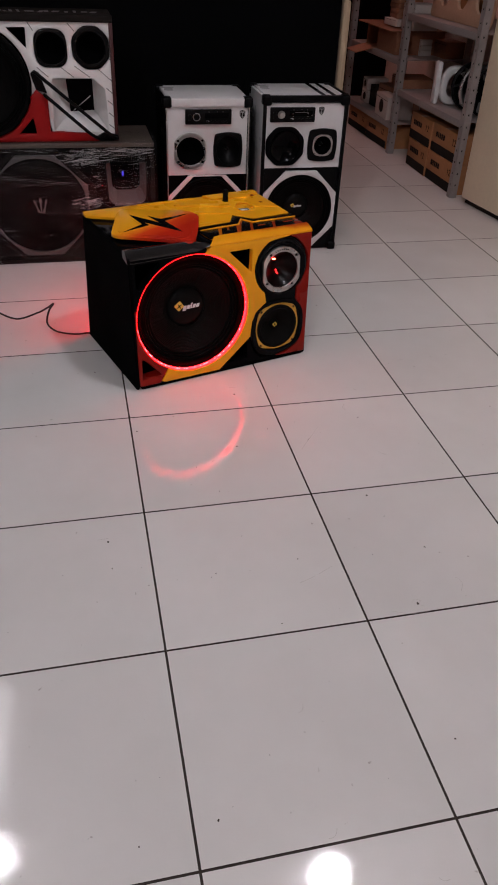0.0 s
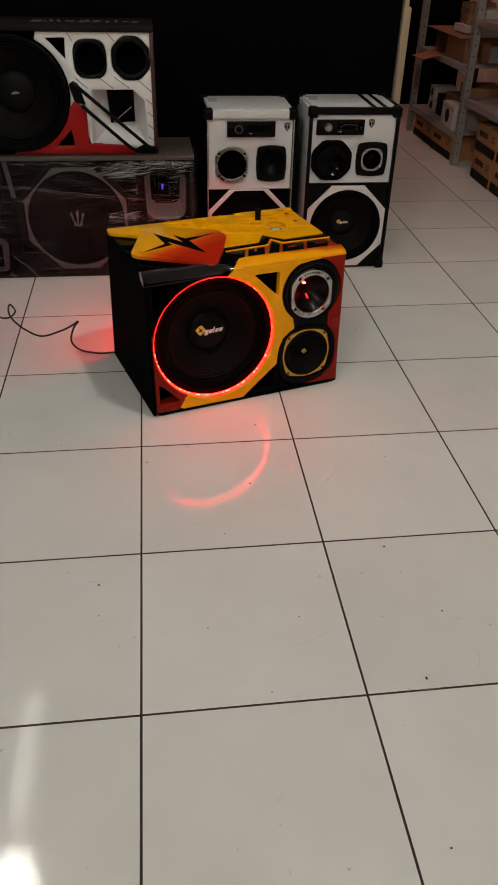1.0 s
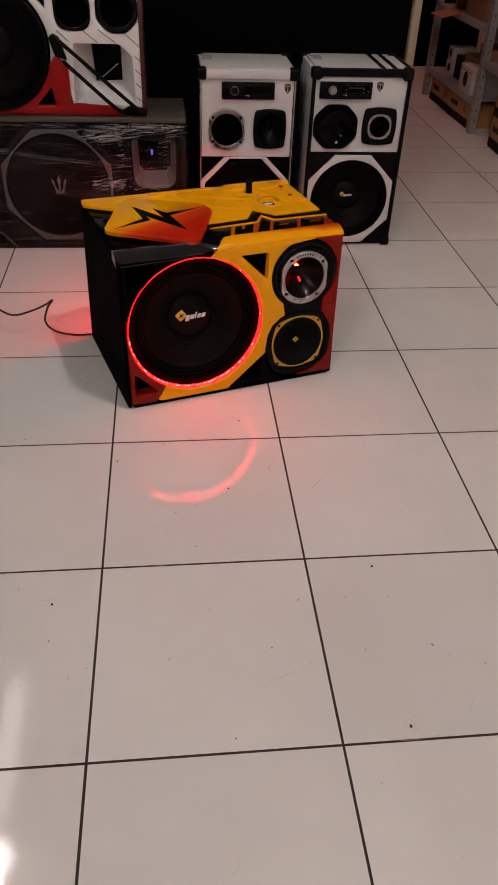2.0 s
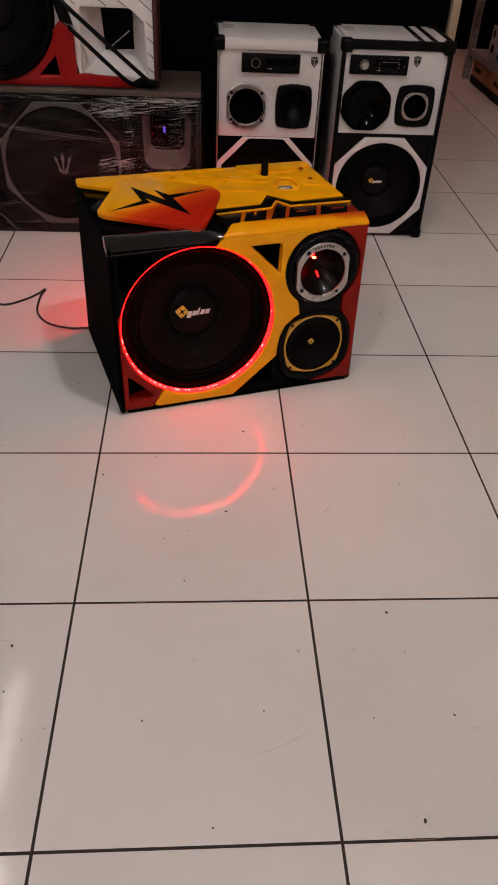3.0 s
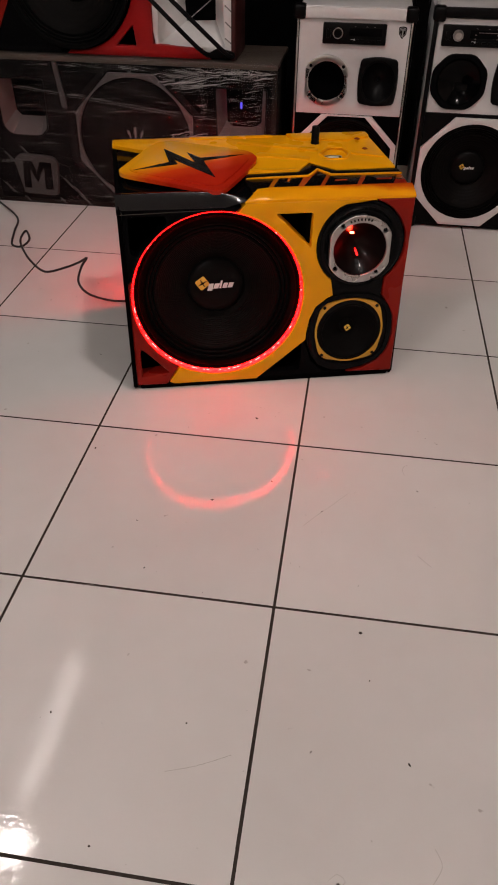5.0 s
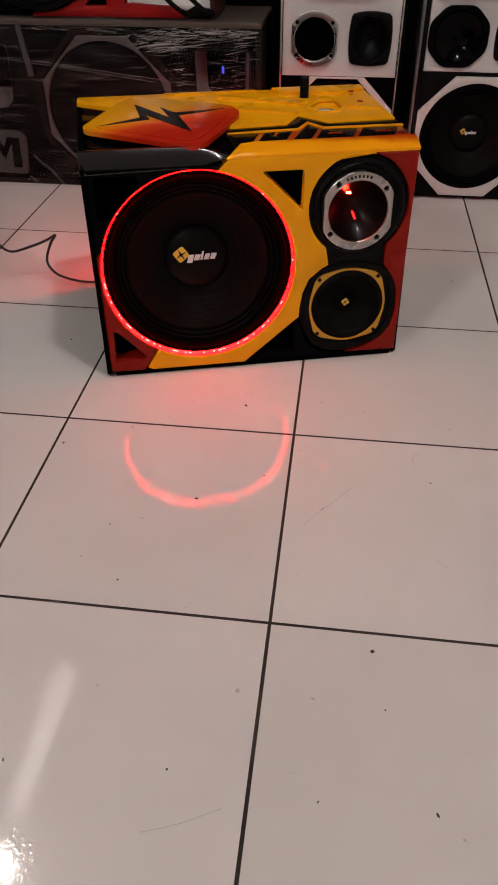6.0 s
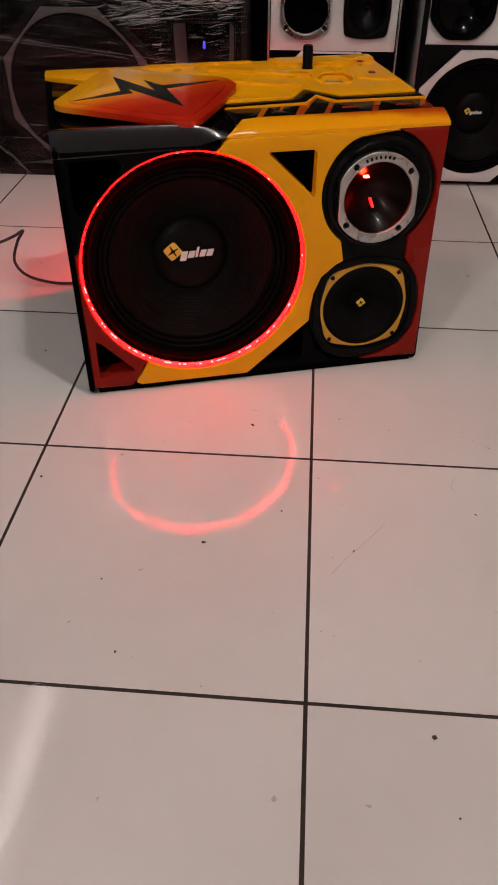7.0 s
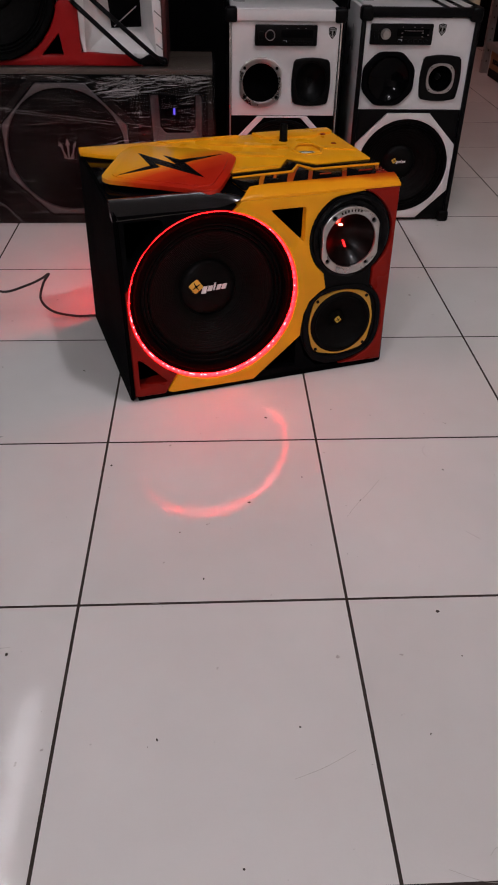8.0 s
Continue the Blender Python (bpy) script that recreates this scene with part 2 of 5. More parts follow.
DUSK = surface("dim_grey_paint", (0.006, 0.005, 0.0047), 0.6, spec=0.05, spread=0.15, patch=6)
PORT_TRIM = surface("pale_port_paint", (0.125, 0.103, 0.098), 0.5, spread=0.1, patch=6)
PLY = surface("grey_brown_board", (0.075, 0.054, 0.040), 0.7, spread=0.18, grain=30, patch=5, stretch=(0.3, 1, 1))
SLATE = surface("dark_grey_carton", (0.010, 0.008, 0.007), 0.75, spec=0.1, spread=0.3, grain=40, patch=8)
CARTON = surface("corrugated_cardboard", (0.36, 0.155, 0.058), 0.8, spread=0.15, grain=50, patch=6, stretch=(0.4, 0.4, 1), vary=0.12)
CARTON_DARK = surface("dark_print_and_shade", (0.016, 0.012, 0.010), 0.75, spread=0.3, spec=0.1)
BROWN_BOX = surface("brown_box", (0.27, 0.115, 0.06), 0.7, spread=0.2, vary=0.25)
WHITE_BOX = surface("white_box", (0.48, 0.42, 0.38), 0.65, spread=0.08, vary=0.08)
STEEL = surface("grey_enamelled_steel", (0.29, 0.255, 0.24), 0.5, 0.1, spread=0.12, patch=9, dirt=(0.2, 0.15, 0.11), dirt_at=0.66)
BAFFLE = surface("raw_mdf", (0.42, 0.26, 0.165), 0.75, spread=0.1, patch=6)
CABLE = surface("cable_rubber", (0.012, 0.012, 0.012), 0.45)
DIRT = surface("dried_dirt", (0.045, 0.036, 0.028), 0.9, spread=0.4, vary=0.4)
SCUFF = surface("grey_scuff", (0.40, 0.375, 0.35), 0.8, spread=0.3)
LED = glow("led_strip", LED_COLOUR, LED_POWER)
LED_BAND = glow("led_band", LED_COLOUR, BAND_POWER)
BEAD = glow("led_bead", (1.0, 0.0006, 0.0003), BEAD_POWER * 0.7)
PALE_BEAD = glow("pale_led_bead", (1.0, 0.005, 0.004), BEAD_POWER * 1.2)
BOWL_LED = glow("bowl_led", (1.0, 0.012, 0.004), 240.0)
STREAK_GLOW = glow("led_streak_glow", (1.0, 0.002, 0.002), 2.2)
REAR_LED = glow("rear_led", LED_COLOUR, REAR_POWER)
BLUE_GLINT = glow("blue_glint_glow", (0.015, 0.03, 1.0), 0.7)
TUBE = glow("tube_lamp_glow", WARM, TUBE_POWER)
BULB = glow("bulb_glow", WARM, BULB_POWER)
# glow of the added fill bulb
FILL = glow("fill_bulb_glow", WARM, FILL_POWER)
GLOBE = glow("globe_glow", WARM, GLOBE_POWER)
AISLE = glow("aisle_bulb_glow", (1.0, 0.44, 0.34), AISLE_POWER)


# ---------------------------------------------------------------- mesh helpers
def finish(name, bm, mat, parent=None, label="", smooth=True, angle=35):
    bmesh.ops.recalc_face_normals(bm, faces=bm.faces)
    me = bpy.data.meshes.new(name)
    bm.to_mesh(me)
    bm.free()
    me.materials.append(mat)
    if smooth:
        me.shade_smooth()
        me.set_sharp_from_angle(angle=radians(angle))
    ob = new(name, me)
    if parent:
        ob.parent = parent
    if label:
        ob["label"] = label
    return ob


def part(name, bm, mat, parent, label="", smooth=True):
    return finish(name, bm, mat, parent, label, smooth)


def thing(name, m, label, category, group="", kind=""):
    ob = new(name)
    ob.matrix_basis = m
    ob.empty_display_size = 0.05
    return tagged(ob, label, category, group, kind)


def box(x0, x1, y0, y1, z0, z1, bevel=0.0, segments=2):
    bm = bmesh.new()
    bmesh.ops.create_cube(bm, size=1.0)
    for v in bm.verts:
        v.co = Vector(((x0 + x1) / 2 + v.co.x * (x1 - x0), (y0 + y1) / 2 + v.co.y * (y1 - y0), (z0 + z1) / 2 + v.co.z * (z1 - z0)))
    if bevel:
        bmesh.ops.bevel(bm, geom=list(bm.edges), offset=bevel, segments=segments, affect="EDGES", profile=0.5)
    return bm


def moved(bm, fn):
    for v in bm.verts:
        v.co = Vector(fn(v.co))
    return bm


def joined(*parts):
    out = bmesh.new()
    for bm in parts:
        me = bpy.data.meshes.new("joining")
        bm.to_mesh(me)
        bm.free()
        out.from_mesh(me)
        bpy.data.meshes.remove(me)
    return out


def arc(cx, cy, rx, a0, a1, n, ry=None):
    ry = rx if ry is None else ry
    return [(cx + rx * math.cos(radians(a0 + (a1 - a0) * i / n)), cy + ry * math.sin(radians(a0 + (a1 - a0) * i / n))) for i in range(n + 1)]


def circle(cx, cy, r, n=48, ry=None):
    return arc(cx, cy, r, 0, 360, n, ry)[:-1]


def rounded(pts, r, n=3):
    """A polygon with its corners rounded off."""
    out = []
    for i, p in enumerate(pts):
        p, a, b = Vector(p), Vector(pts[i - 1]), Vector(pts[(i + 1) % len(pts)])
        da, db = (a - p), (b - p)
        k = min(r, da.length * 0.45, db.length * 0.45)
        s, e = p + da.normalized() * k, p + db.normalized() * k
        for j in range(n + 1):
            t = j / n
            out.append(tuple(s * (1 - t) ** 2 + p * (2 * t * (1 - t)) + e * t * t))
    return out


def squircle(cx, cy, w, h, power=3.2, n=48):
    out = []
    for i in range(n):
        a = 2 * math.pi * i / n
        c, s = math.cos(a), math.sin(a)
        out.append((cx + w / 2 * math.copysign(abs(c) ** (2 / power), c), cy + h / 2 * math.copysign(abs(s) ** (2 / power), s)))
    return out


def plate(outline, z0, z1, holes=(), bevel=0.0, segments=2):
    """A flat piece of the given outline, with holes through it, from z0 up to z1, its upper edges rounded."""
    bm = bmesh.new()
    edges = []
    for pts in (outline, *holes):
        vs = [bm.verts.new((x, y, z1)) for x, y in pts]
        edges += [bm.edges.new((vs[i - 1], vs[i])) for i in range(len(vs))]
    bmesh.ops.triangle_fill(bm, use_beauty=True, use_dissolve=False, edges=edges)
    rim = [e for e in bm.edges if e.is_boundary]
    ext = bmesh.ops.extrude_face_region(bm, geom=list(bm.faces), use_keep_orig=True)
    top = {v for v in bm.verts} - {g for g in ext["geom"] if isinstance(g, bmesh.types.BMVert)}
    for v in bm.verts:
        if v not in top:
            v.co.z = z0
    if bevel:
        bmesh.ops.recalc_face_normals(bm, faces=bm.faces)
        edges = [e for e in rim if e.is_valid]
        bmesh.ops.bevel(bm, geom=edges, offset=bevel, segments=segments, affect="EDGES", profile=0.5, clamp_overlap=True)
    return bm


def turned(profile, n=56):
    """A body of revolution about z through (radius, height) points."""
    bm = bmesh.new()
    rings = []
    for r, h in profile:
        if r < 1e-5:
            rings.append([bm.verts.new((0, 0, h))])
        else:
            rings.append([bm.verts.new((r * math.cos(2 * math.pi * i / n), r * math.sin(2 * math.pi * i / n), h)) for i in range(n)])
    for a, b in zip(rings, rings[1:]):
        for i in range(n):
            q = [a[i % len(a)], a[(i + 1) % len(a)], b[(i + 1) % len(b)], b[i % len(b)]]
            q = list(dict.fromkeys(q))
            if len(q) > 2:
                bm.faces.new(q)
    return bm


def tubed(points, r, n=8, closed=False):
    """A round bar along a line of points."""
    bm = bmesh.new()
    P = [Vector(p) for p in points]
    rings = []
    up = Vector((0, 0, 1))
    for i, p in enumerate(P):
        d = (P[(i + 1) % len(P)] - P[i - 1]) if closed else (P[min(i + 1, len(P) - 1)] - P[max(i - 1, 0)])
        d.normalize()
        side = d.cross(up if abs(d.z) < 0.95 else Vector((1, 0, 0))).normalized()
        top = side.cross(d)
        rings.append([bm.verts.new(p + r * (math.cos(2 * math.pi * j / n) * side + math.sin(2 * math.pi * j / n) * top)) for j in range(n)])
    for i in range(len(rings) if closed else len(rings) - 1):
        a, b = rings[i], rings[(i + 1) % len(rings)]
        for j in range(n):
            bm.faces.new((a[j], a[(j + 1) % n], b[(j + 1) % n], b[j]))
    if not closed:
        bm.faces.new(rings[0])
        bm.faces.new(rings[-1])
    return bm


def smooth_line(points, steps=8):
    P = [Vector(p) for p in points]
    out = []
    for i in range(len(P) - 1):
        a, b, c, d = P[max(i - 1, 0)], P[i], P[i + 1], P[min(i + 2, len(P) - 1)]
        for j in range(steps):
            t = j / steps
            out.append(0.5 * (2 * b + (c - a) * t + (2 * a - 5 * b + 4 * c - d) * t * t + (3 * b - a - 3 * c + d) * t ** 3))
    return out + [P[-1]]


def front_at(cx, cz, y=0.0, lean=0.0):
    """Lays what was made flat, facing up, against an upright front that faces -y."""
    return lambda c: (cx + c.x, y - c.z + lean * (cz + c.y), cz + c.y)


def lettering(text, size, mat, parent, m, name="print"):
    cu = bpy.data.curves.new(name, "FONT")
    cu.body, cu.size, cu.extrude, cu.align_x, cu.align_y = text, size, 0.0004, "CENTER", "CENTER"
    tmp = new(name, cu)
    bpy.context.view_layer.update()
    me = bpy.data.meshes.new_from_object(tmp.evaluated_get(bpy.context.evaluated_depsgraph_get()))
    bpy.data.objects.remove(tmp)
    me.materials.clear()
    me.materials.append(mat)
    ob = new(name, me)
    ob.parent, ob.matrix_basis = parent, m
    return ob


# ---------------------------------------------------------------- the room
def structure(name, bm, mat, label, category):
    return tagged(finish(name, bm, mat, smooth=False), label, category, kind="structure")


ROOM_X, ROOM_Y, ROOM_H = (-2.4, 2.4), (-2.4, 5.6), 2.55
floor = structure("floor", box(ROOM_X[0], ROOM_X[1], ROOM_Y[0], ROOM_Y[1], -0.12, -0.0004), GROUT, "dark grout bed under glazed white floor tiles", "floor")
structure("ceiling", box(ROOM_X[0], ROOM_X[1], ROOM_Y[0], ROOM_Y[1], ROOM_H, ROOM_H + 0.1), CEILING, "plain grey painted ceiling with lamps", "ceiling")
structure("wall_partition", box(ROOM_X[0], 1.09, 2.95, 3.07, -0.01, ROOM_H), BLACK_WALL, "black painted partition wall behind the loudspeakers", "wall")
structure("wall_east", box(ROOM_X[1], ROOM_X[1] + 0.1, ROOM_Y[0], ROOM_Y[1], -0.12, ROOM_H), PINK_WALL, "stained off-white plaster wall behind the shelving", "wall")
structure("wall_west", box(ROOM_X[0] - 0.1, ROOM_X[0], ROOM_Y[0], ROOM_Y[1], -0.12, ROOM_H), BLACK_WALL, "black painted side wall of the shop", "wall")
structure("wall_north", box(ROOM_X[0], ROOM_X[1], ROOM_Y[1], ROOM_Y[1] + 0.1, -0.12, ROOM_H), BLACK_WALL, "black painted far wall in the storage aisle", "wall")
structure("wall_south", box(ROOM_X[0], ROOM_X[1], ROOM_Y[0] - 0.1, ROOM_Y[0], -0.12, ROOM_H), PINK_WALL, "plain off-white plaster wall of the shop", "wall")
structure("door_frame", joined(box(1.094, 1.128, 2.93, 3.09, 0.0, 0.86, 0.012), box(1.100, 1.120, 2.95, 3.07, 0.84, 2.3, 0.004)), POLE, "weathered pale wooden door frame at the end of the black wall", "door frame")


def tube_lamp():
    t = thing("tube_lamp", pose(-0.74, 1.90, 2.42), "dim white diffuser lamp on the ceiling", "tube lamp")
    part("housing", box(-0.06, 0.06, -0.40, 0.40, 0.03, 0.13, 0.006), STEEL, t)
    part("tube", moved(turned([(0.0, -0.37), (0.035, -0.37), (0.04, -0.36), (0.04, 0.36), (0.035, 0.37), (0.0, 0.37)], 24), lambda c: (c.x, c.z, c.y * 0.6)), TUBE, t, "glowing white diffuser")
    for y in (-0.385, 0.385):
        part("end_cap", box(-0.052, 0.052, y - 0.014, y + 0.014, -0.030, 0.03, 0.004), WHITE, t)


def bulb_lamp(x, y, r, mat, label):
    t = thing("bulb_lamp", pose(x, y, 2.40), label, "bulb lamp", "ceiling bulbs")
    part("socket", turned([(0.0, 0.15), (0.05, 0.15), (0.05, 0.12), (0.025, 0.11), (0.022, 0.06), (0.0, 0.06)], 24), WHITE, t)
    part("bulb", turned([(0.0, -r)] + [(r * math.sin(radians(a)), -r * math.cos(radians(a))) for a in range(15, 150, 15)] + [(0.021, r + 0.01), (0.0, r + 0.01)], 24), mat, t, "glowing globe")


tube_lamp()
bulb_lamp(0.745, 0.92, 0.070, BULB, "lit white bulb lamp on the ceiling")
bulb_lamp(-0.71, 1.32, 0.070, GLOBE, "lit white globe lamp on the ceiling")
# unseen fill bulb behind the camera, added to brighten floor and fronts
bulb_lamp(-0.85, -1.00, 0.070, FILL, "unseen white fill bulb added behind the walker")
bulb_lamp(1.25, 4.70, 0.070, AISLE, "warm lit bulb lamp over the storage aisle")


# ---------------------------------------------------------------- the painted party loudspeaker
LEAN = 0.052


def diamond_logo(parent, cx, cz, y, s, lean=0.0, tilt=0.0, bars=True):
    """A small yellow rounded square with a row of slanted white strokes beside it."""
    def turn(c):
        a = radians(tilt)
        return Vector((c.x * math.cos(a) - c.y * math.sin(a), c.x * math.sin(a) + c.y * math.cos(a), c.z))
    place = front_at(cx, cz, y, lean)
    d = rounded([(-s, 0.15 * s), (-0.15 * s, -s), (s, -0.15 * s), (0.15 * s, s)], 0.25 * s)
    part("badge", moved(plate(d, 0, 0.0012, bevel=0.0003), lambda c: place(turn(c))), YELLOW_LOGO, parent, "yellow diamond badge")
    cross = joined(*[moved(plate([(-0.6 * s, -0.07 * s), (0, -0.12 * s), (0.6 * s, -0.07 * s), (0.6 * s, 0.0), (0, 0.12 * s), (-0.6 * s, 0.0)], 0.0012, 0.0016),
                           lambda c, a=a: place(turn(Vector((c.x * math.cos(a) - c.y * math.sin(a), c.x * math.sin(a) + c.y * math.cos(a), c.z))))) for a in (0.55, 2.1)])
    part("mark", cross, DECAL, parent, "dark crossed strokes")
    if bars:
        strokes = []
        x = 0.62 * s
        for w, h, low in ((0.62, 0.92, -1.02), (0.62, 0.66, -0.76), (0.24, 1.0, -0.74), (0.55, 0.66, -0.72), (0.58, 0.66, -0.70)):
            strokes.append(moved(plate([(x, low * s), (x + w * s, low * s), (x + (w + 0.25) * s, (low + h) * s), (x + 0.25 * s, (low + h) * s)], 0, 0.0012), lambda c: place(turn(c))))
            x += (w + 0.15) * s
        tagged(part("brand_strokes", joined(*strokes), WHITE_LOGO, parent, "slanted white strokes"), kind="stuff")


def woofer(parent, cx, cz, r, y=0.0, lean=0.0, ribs=9, depth=0.30, ripple=0.0006, rim=None):
    """Rim, rolled surround, ribbed cone and dust cap of a driver of outer radius r, facing -y."""
    place = front_at(cx, cz, y, lean)
    w = part("woofer", moved(turned([(r, -0.004), (r, 0.004), (r * 0.985, 0.006), (r * 0.93, 0.006), (r * 0.915, 0.003), (r * 0.91, -0.01)]), place), rim or RUBBER, parent, "black driver with ribbed cone")
    roll = [(r * 0.915, 0.001)]
    for k in range(3):
        for a in range(0, 181, 30):
            roll.append((r * (0.895 - 0.05 * k) + r * 0.022 * math.cos(radians(a)), -0.002 - 0.003 * k + r * 0.016 * math.sin(radians(a))))
    part("surround", moved(turned(roll), place), RUBBER, w, "black rolled surround")
    prof = []
    r0, r1 = r * 0.775, r * 0.36
    steps = ribs * 4
    for i in range(steps + 1):
        t = i / steps
        d = -0.008 - r * depth * t ** 0.85
        prof.append((r0 + (r1 - r0) * t, d + (ripple * math.sin(2 * math.pi * ribs * t) if t < 0.8 else 0)))
    part("cone", moved(turned(prof), place), CONE, w)
    base = prof[-1][1]
    part("dust_cap", moved(turned([(r * 0.372, base + 0.001)] + [(r * 0.37 * math.cos(radians(a)), base + r * 0.13 * math.sin(radians(a))) for a in range(0, 91, 10)]), place), CAP, w)
    return w, y - (base + r * 0.13)


def party_speaker():
    W, H, D = 0.557, 0.386, 0.392
    t = thing("party_speaker", pose(0.0405, 1.338, 0, 0, 0, 15.9), "yellow, red and black painted party loudspeaker with glowing LED ring", "loudspeaker")
    flat = lambda c: (c.x, LEAN * c.y - c.z, c.y)                         # (u, v, out) against the front
    roof = lambda c: (c.x, c.y, 0.401 + 0.03 * c.y + c.z)                 # (u, w, up) on the nearly level top

    # carcass: a block behind the recesses, with sides and a bottom that reach the front
    def slab(x0, x1, prof, bevel=0.004):
        bm = plate(prof, x0, x1)
        moved(bm, lambda c: (c.z - 0.030 * c.x, c.x, c.y))
        if bevel:
            bmesh.ops.recalc_face_normals(bm, faces=bm.faces)
            es = [e for e in bm.edges if len(e.link_faces) == 2 and e.calc_face_angle(0) > 0.7]
            bmesh.ops.bevel(bm, geom=es, offset=bevel, segments=2, affect="EDGES", clamp_overlap=True)
        return bm
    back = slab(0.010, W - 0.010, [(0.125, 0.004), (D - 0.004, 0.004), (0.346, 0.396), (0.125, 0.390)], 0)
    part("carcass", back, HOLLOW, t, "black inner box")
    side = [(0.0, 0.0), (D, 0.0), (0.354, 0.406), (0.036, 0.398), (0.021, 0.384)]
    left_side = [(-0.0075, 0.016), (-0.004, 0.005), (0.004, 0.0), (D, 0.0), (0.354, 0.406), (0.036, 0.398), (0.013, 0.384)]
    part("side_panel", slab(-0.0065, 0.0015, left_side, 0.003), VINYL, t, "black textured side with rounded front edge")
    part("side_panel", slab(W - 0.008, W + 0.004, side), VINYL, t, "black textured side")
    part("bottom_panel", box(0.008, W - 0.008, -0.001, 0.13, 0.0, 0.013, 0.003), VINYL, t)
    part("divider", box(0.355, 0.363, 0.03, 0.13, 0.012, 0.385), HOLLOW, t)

    CX, CZ, R = 0.178, 0.203, 0.1695
    ring = lambda a0, a1, n=28: arc(CX, CZ, R + 0.003, a0, a1, n)
    up = lambda a0, a1, n=16: arc(0.462, 0.299, 0.090, a0, a1, n)
    low_left = [(0.412, 0.196), (0.400, 0.190), (0.378, 0.172), (0.366, 0.145), (0.361, 0.115), (0.360, 0.098)]
    low_right = [(0.455, 0.014), (0.490, 0.022), (0.522, 0.040), (0.541, 0.066), (0.548, 0.100), (0.545, 0.140), (0.534, 0.165), (0.522, 0.182), (0.516, 0.190)]
    # yellow shell round the woofer
    yellow = ring(77, -119, 44) + [(0.071, 0.0165), (0.080, 0.012), (0.256, 0.012)] + low_left[::-1] + up(232, 74, 20) + [(0.484, 0.388), (0.235, 0.388)]
    part("front_shell", moved(plate(yellow, -0.03, 0.006, [rounded([(0.290, 0.367), (0.362, 0.297), (0.363, 0.367)], 0.006)], 0.0045, 3), flat), YELLOW, t, "glossy yellow front shell")
    right = low_right + up(-52, 72, 14) + [(0.492, 0.388), (0.561, 0.388), (0.555, 0.012)]
    part("front_shell", moved(plate(right, -0.03, 0.005, (), 0.0045, 3), flat), RED, t, "glossy dark red front shell")
    corner = ring(166, 240, 16) + [(0.067, 0.013), (0.062, 0.011), (0.002, 0.012), (0.0015, 0.236)]
    part("front_shell", moved(plate(corner, -0.03, 0.005, [rounded([(0.014, 0.095), (0.021, 0.092), (0.072, 0.038), (0.013, 0.031)], 0.004)], 0.004, 3), flat), RED, t, "glossy dark red lower corner")
    blackc = [(0.0015, 0.238)] + ring(165, 78, 20) + [(0.225, 0.382), (0.0015, 0.382)]
    part("front_shell", moved(plate(blackc, -0.03, 0.004, [rounded([(0.012, 0.370), (0.012, 0.300), (0.022, 0.294), (0.084, 0.356), (0.080, 0.370)], 0.006)], 0.003, 2), flat), GLOSS_BLACK, t, "glossy black upper corner")
    part("port_panel", moved(plate([(0.358, 0.097), (0.262, 0.012), (0.452, 0.012), (0.40, 0.020), (0.375, 0.045)], -0.03, 0.001,
                                   [rounded([(0.353, 0.088), (0.351, 0.026), (0.285, 0.026)], 0.003)], 0.002), flat), GLOSS_BLACK, t, "black panel with a triangular port")

    # black figure-of-eight surround of the two small drivers
    eight = up(232, -52, 40) + low_right[::-1] + [(0.42, 0.016), (0.39, 0.030), (0.372, 0.056), (0.362, 0.085)] + low_left[::-1]
    eight = [(CXX + (x - CXX) * 0.985, CYY + (y - CYY) * 0.99) for (x, y) in eight for CXX, CYY in ((0.456, 0.205),)]
    part("driver_surround", moved(plate(eight, -0.03, 0.002, [circle(0.460, 0.296, 0.060, 40), squircle(0.455, 0.113, 0.142, 0.142, 2.6, 40)], 0.004, 2), flat), MOULDED, t, "glossy black double surround")
    part("surround_rim", moved(turned([(0.083, 0.0), (0.082, 0.006), (0.078, 0.0085), (0.073, 0.006), (0.068, 0.0)]), lambda c: flat(Vector((0.462 + c.x, 0.299 + c.y, c.z + 0.001)))), MOULDED, t, "raised black rim")
    rim = plate(squircle(0.455, 0.113, 0.178, 0.170, 2.7, 56), 0.0, 0.007, [squircle(0.455, 0.113, 0.156, 0.150, 2.9, 56)], 0.0025, 2)
    part("surround_rim", moved(rim, flat), MOULDED, t, "raised black rim")

    # tweeter: aluminium ring with four notches, deep glossy bowl
    rim_line = [(max(-0.0615, min(0.0615, 0.0685 * math.cos(radians(a)))), 0.0685 * math.sin(radians(a))) for a in range(0, 360, 5)]
    ring_line = [(0.459 + x, 0.292 + y) for x, y in rim_line]
    ears = [circle(0.459 + 0.0605 * math.cos(radians(a)), 0.292 + 0.0605 * math.sin(radians(a)), 0.0045, 12) for a in (38, 128, 218, 308)]
    tw = part("tweeter", moved(plate(ring_line, 0.0, 0.012, [circle(0.459, 0.292, 0.0530, 56)] + ears, 0.0025, 3), flat), CHROME, t, "brushed aluminium tweeter ring")
    bowl = [(0.0542, 0.0105), (0.0530, 0.0075)] + [(0.0530 * q, 0.0075 - 0.036 * (1 - q * q) - 0.006 * (1 - q)) for q in [1 - k / 26 for k in range(1, 27)]]
    part("horn", moved(turned(bowl), lambda c: flat(Vector((0.459 + c.x, 0.292 + c.y, c.z)))), SMEARED, tw, "deep glossy black bowl")
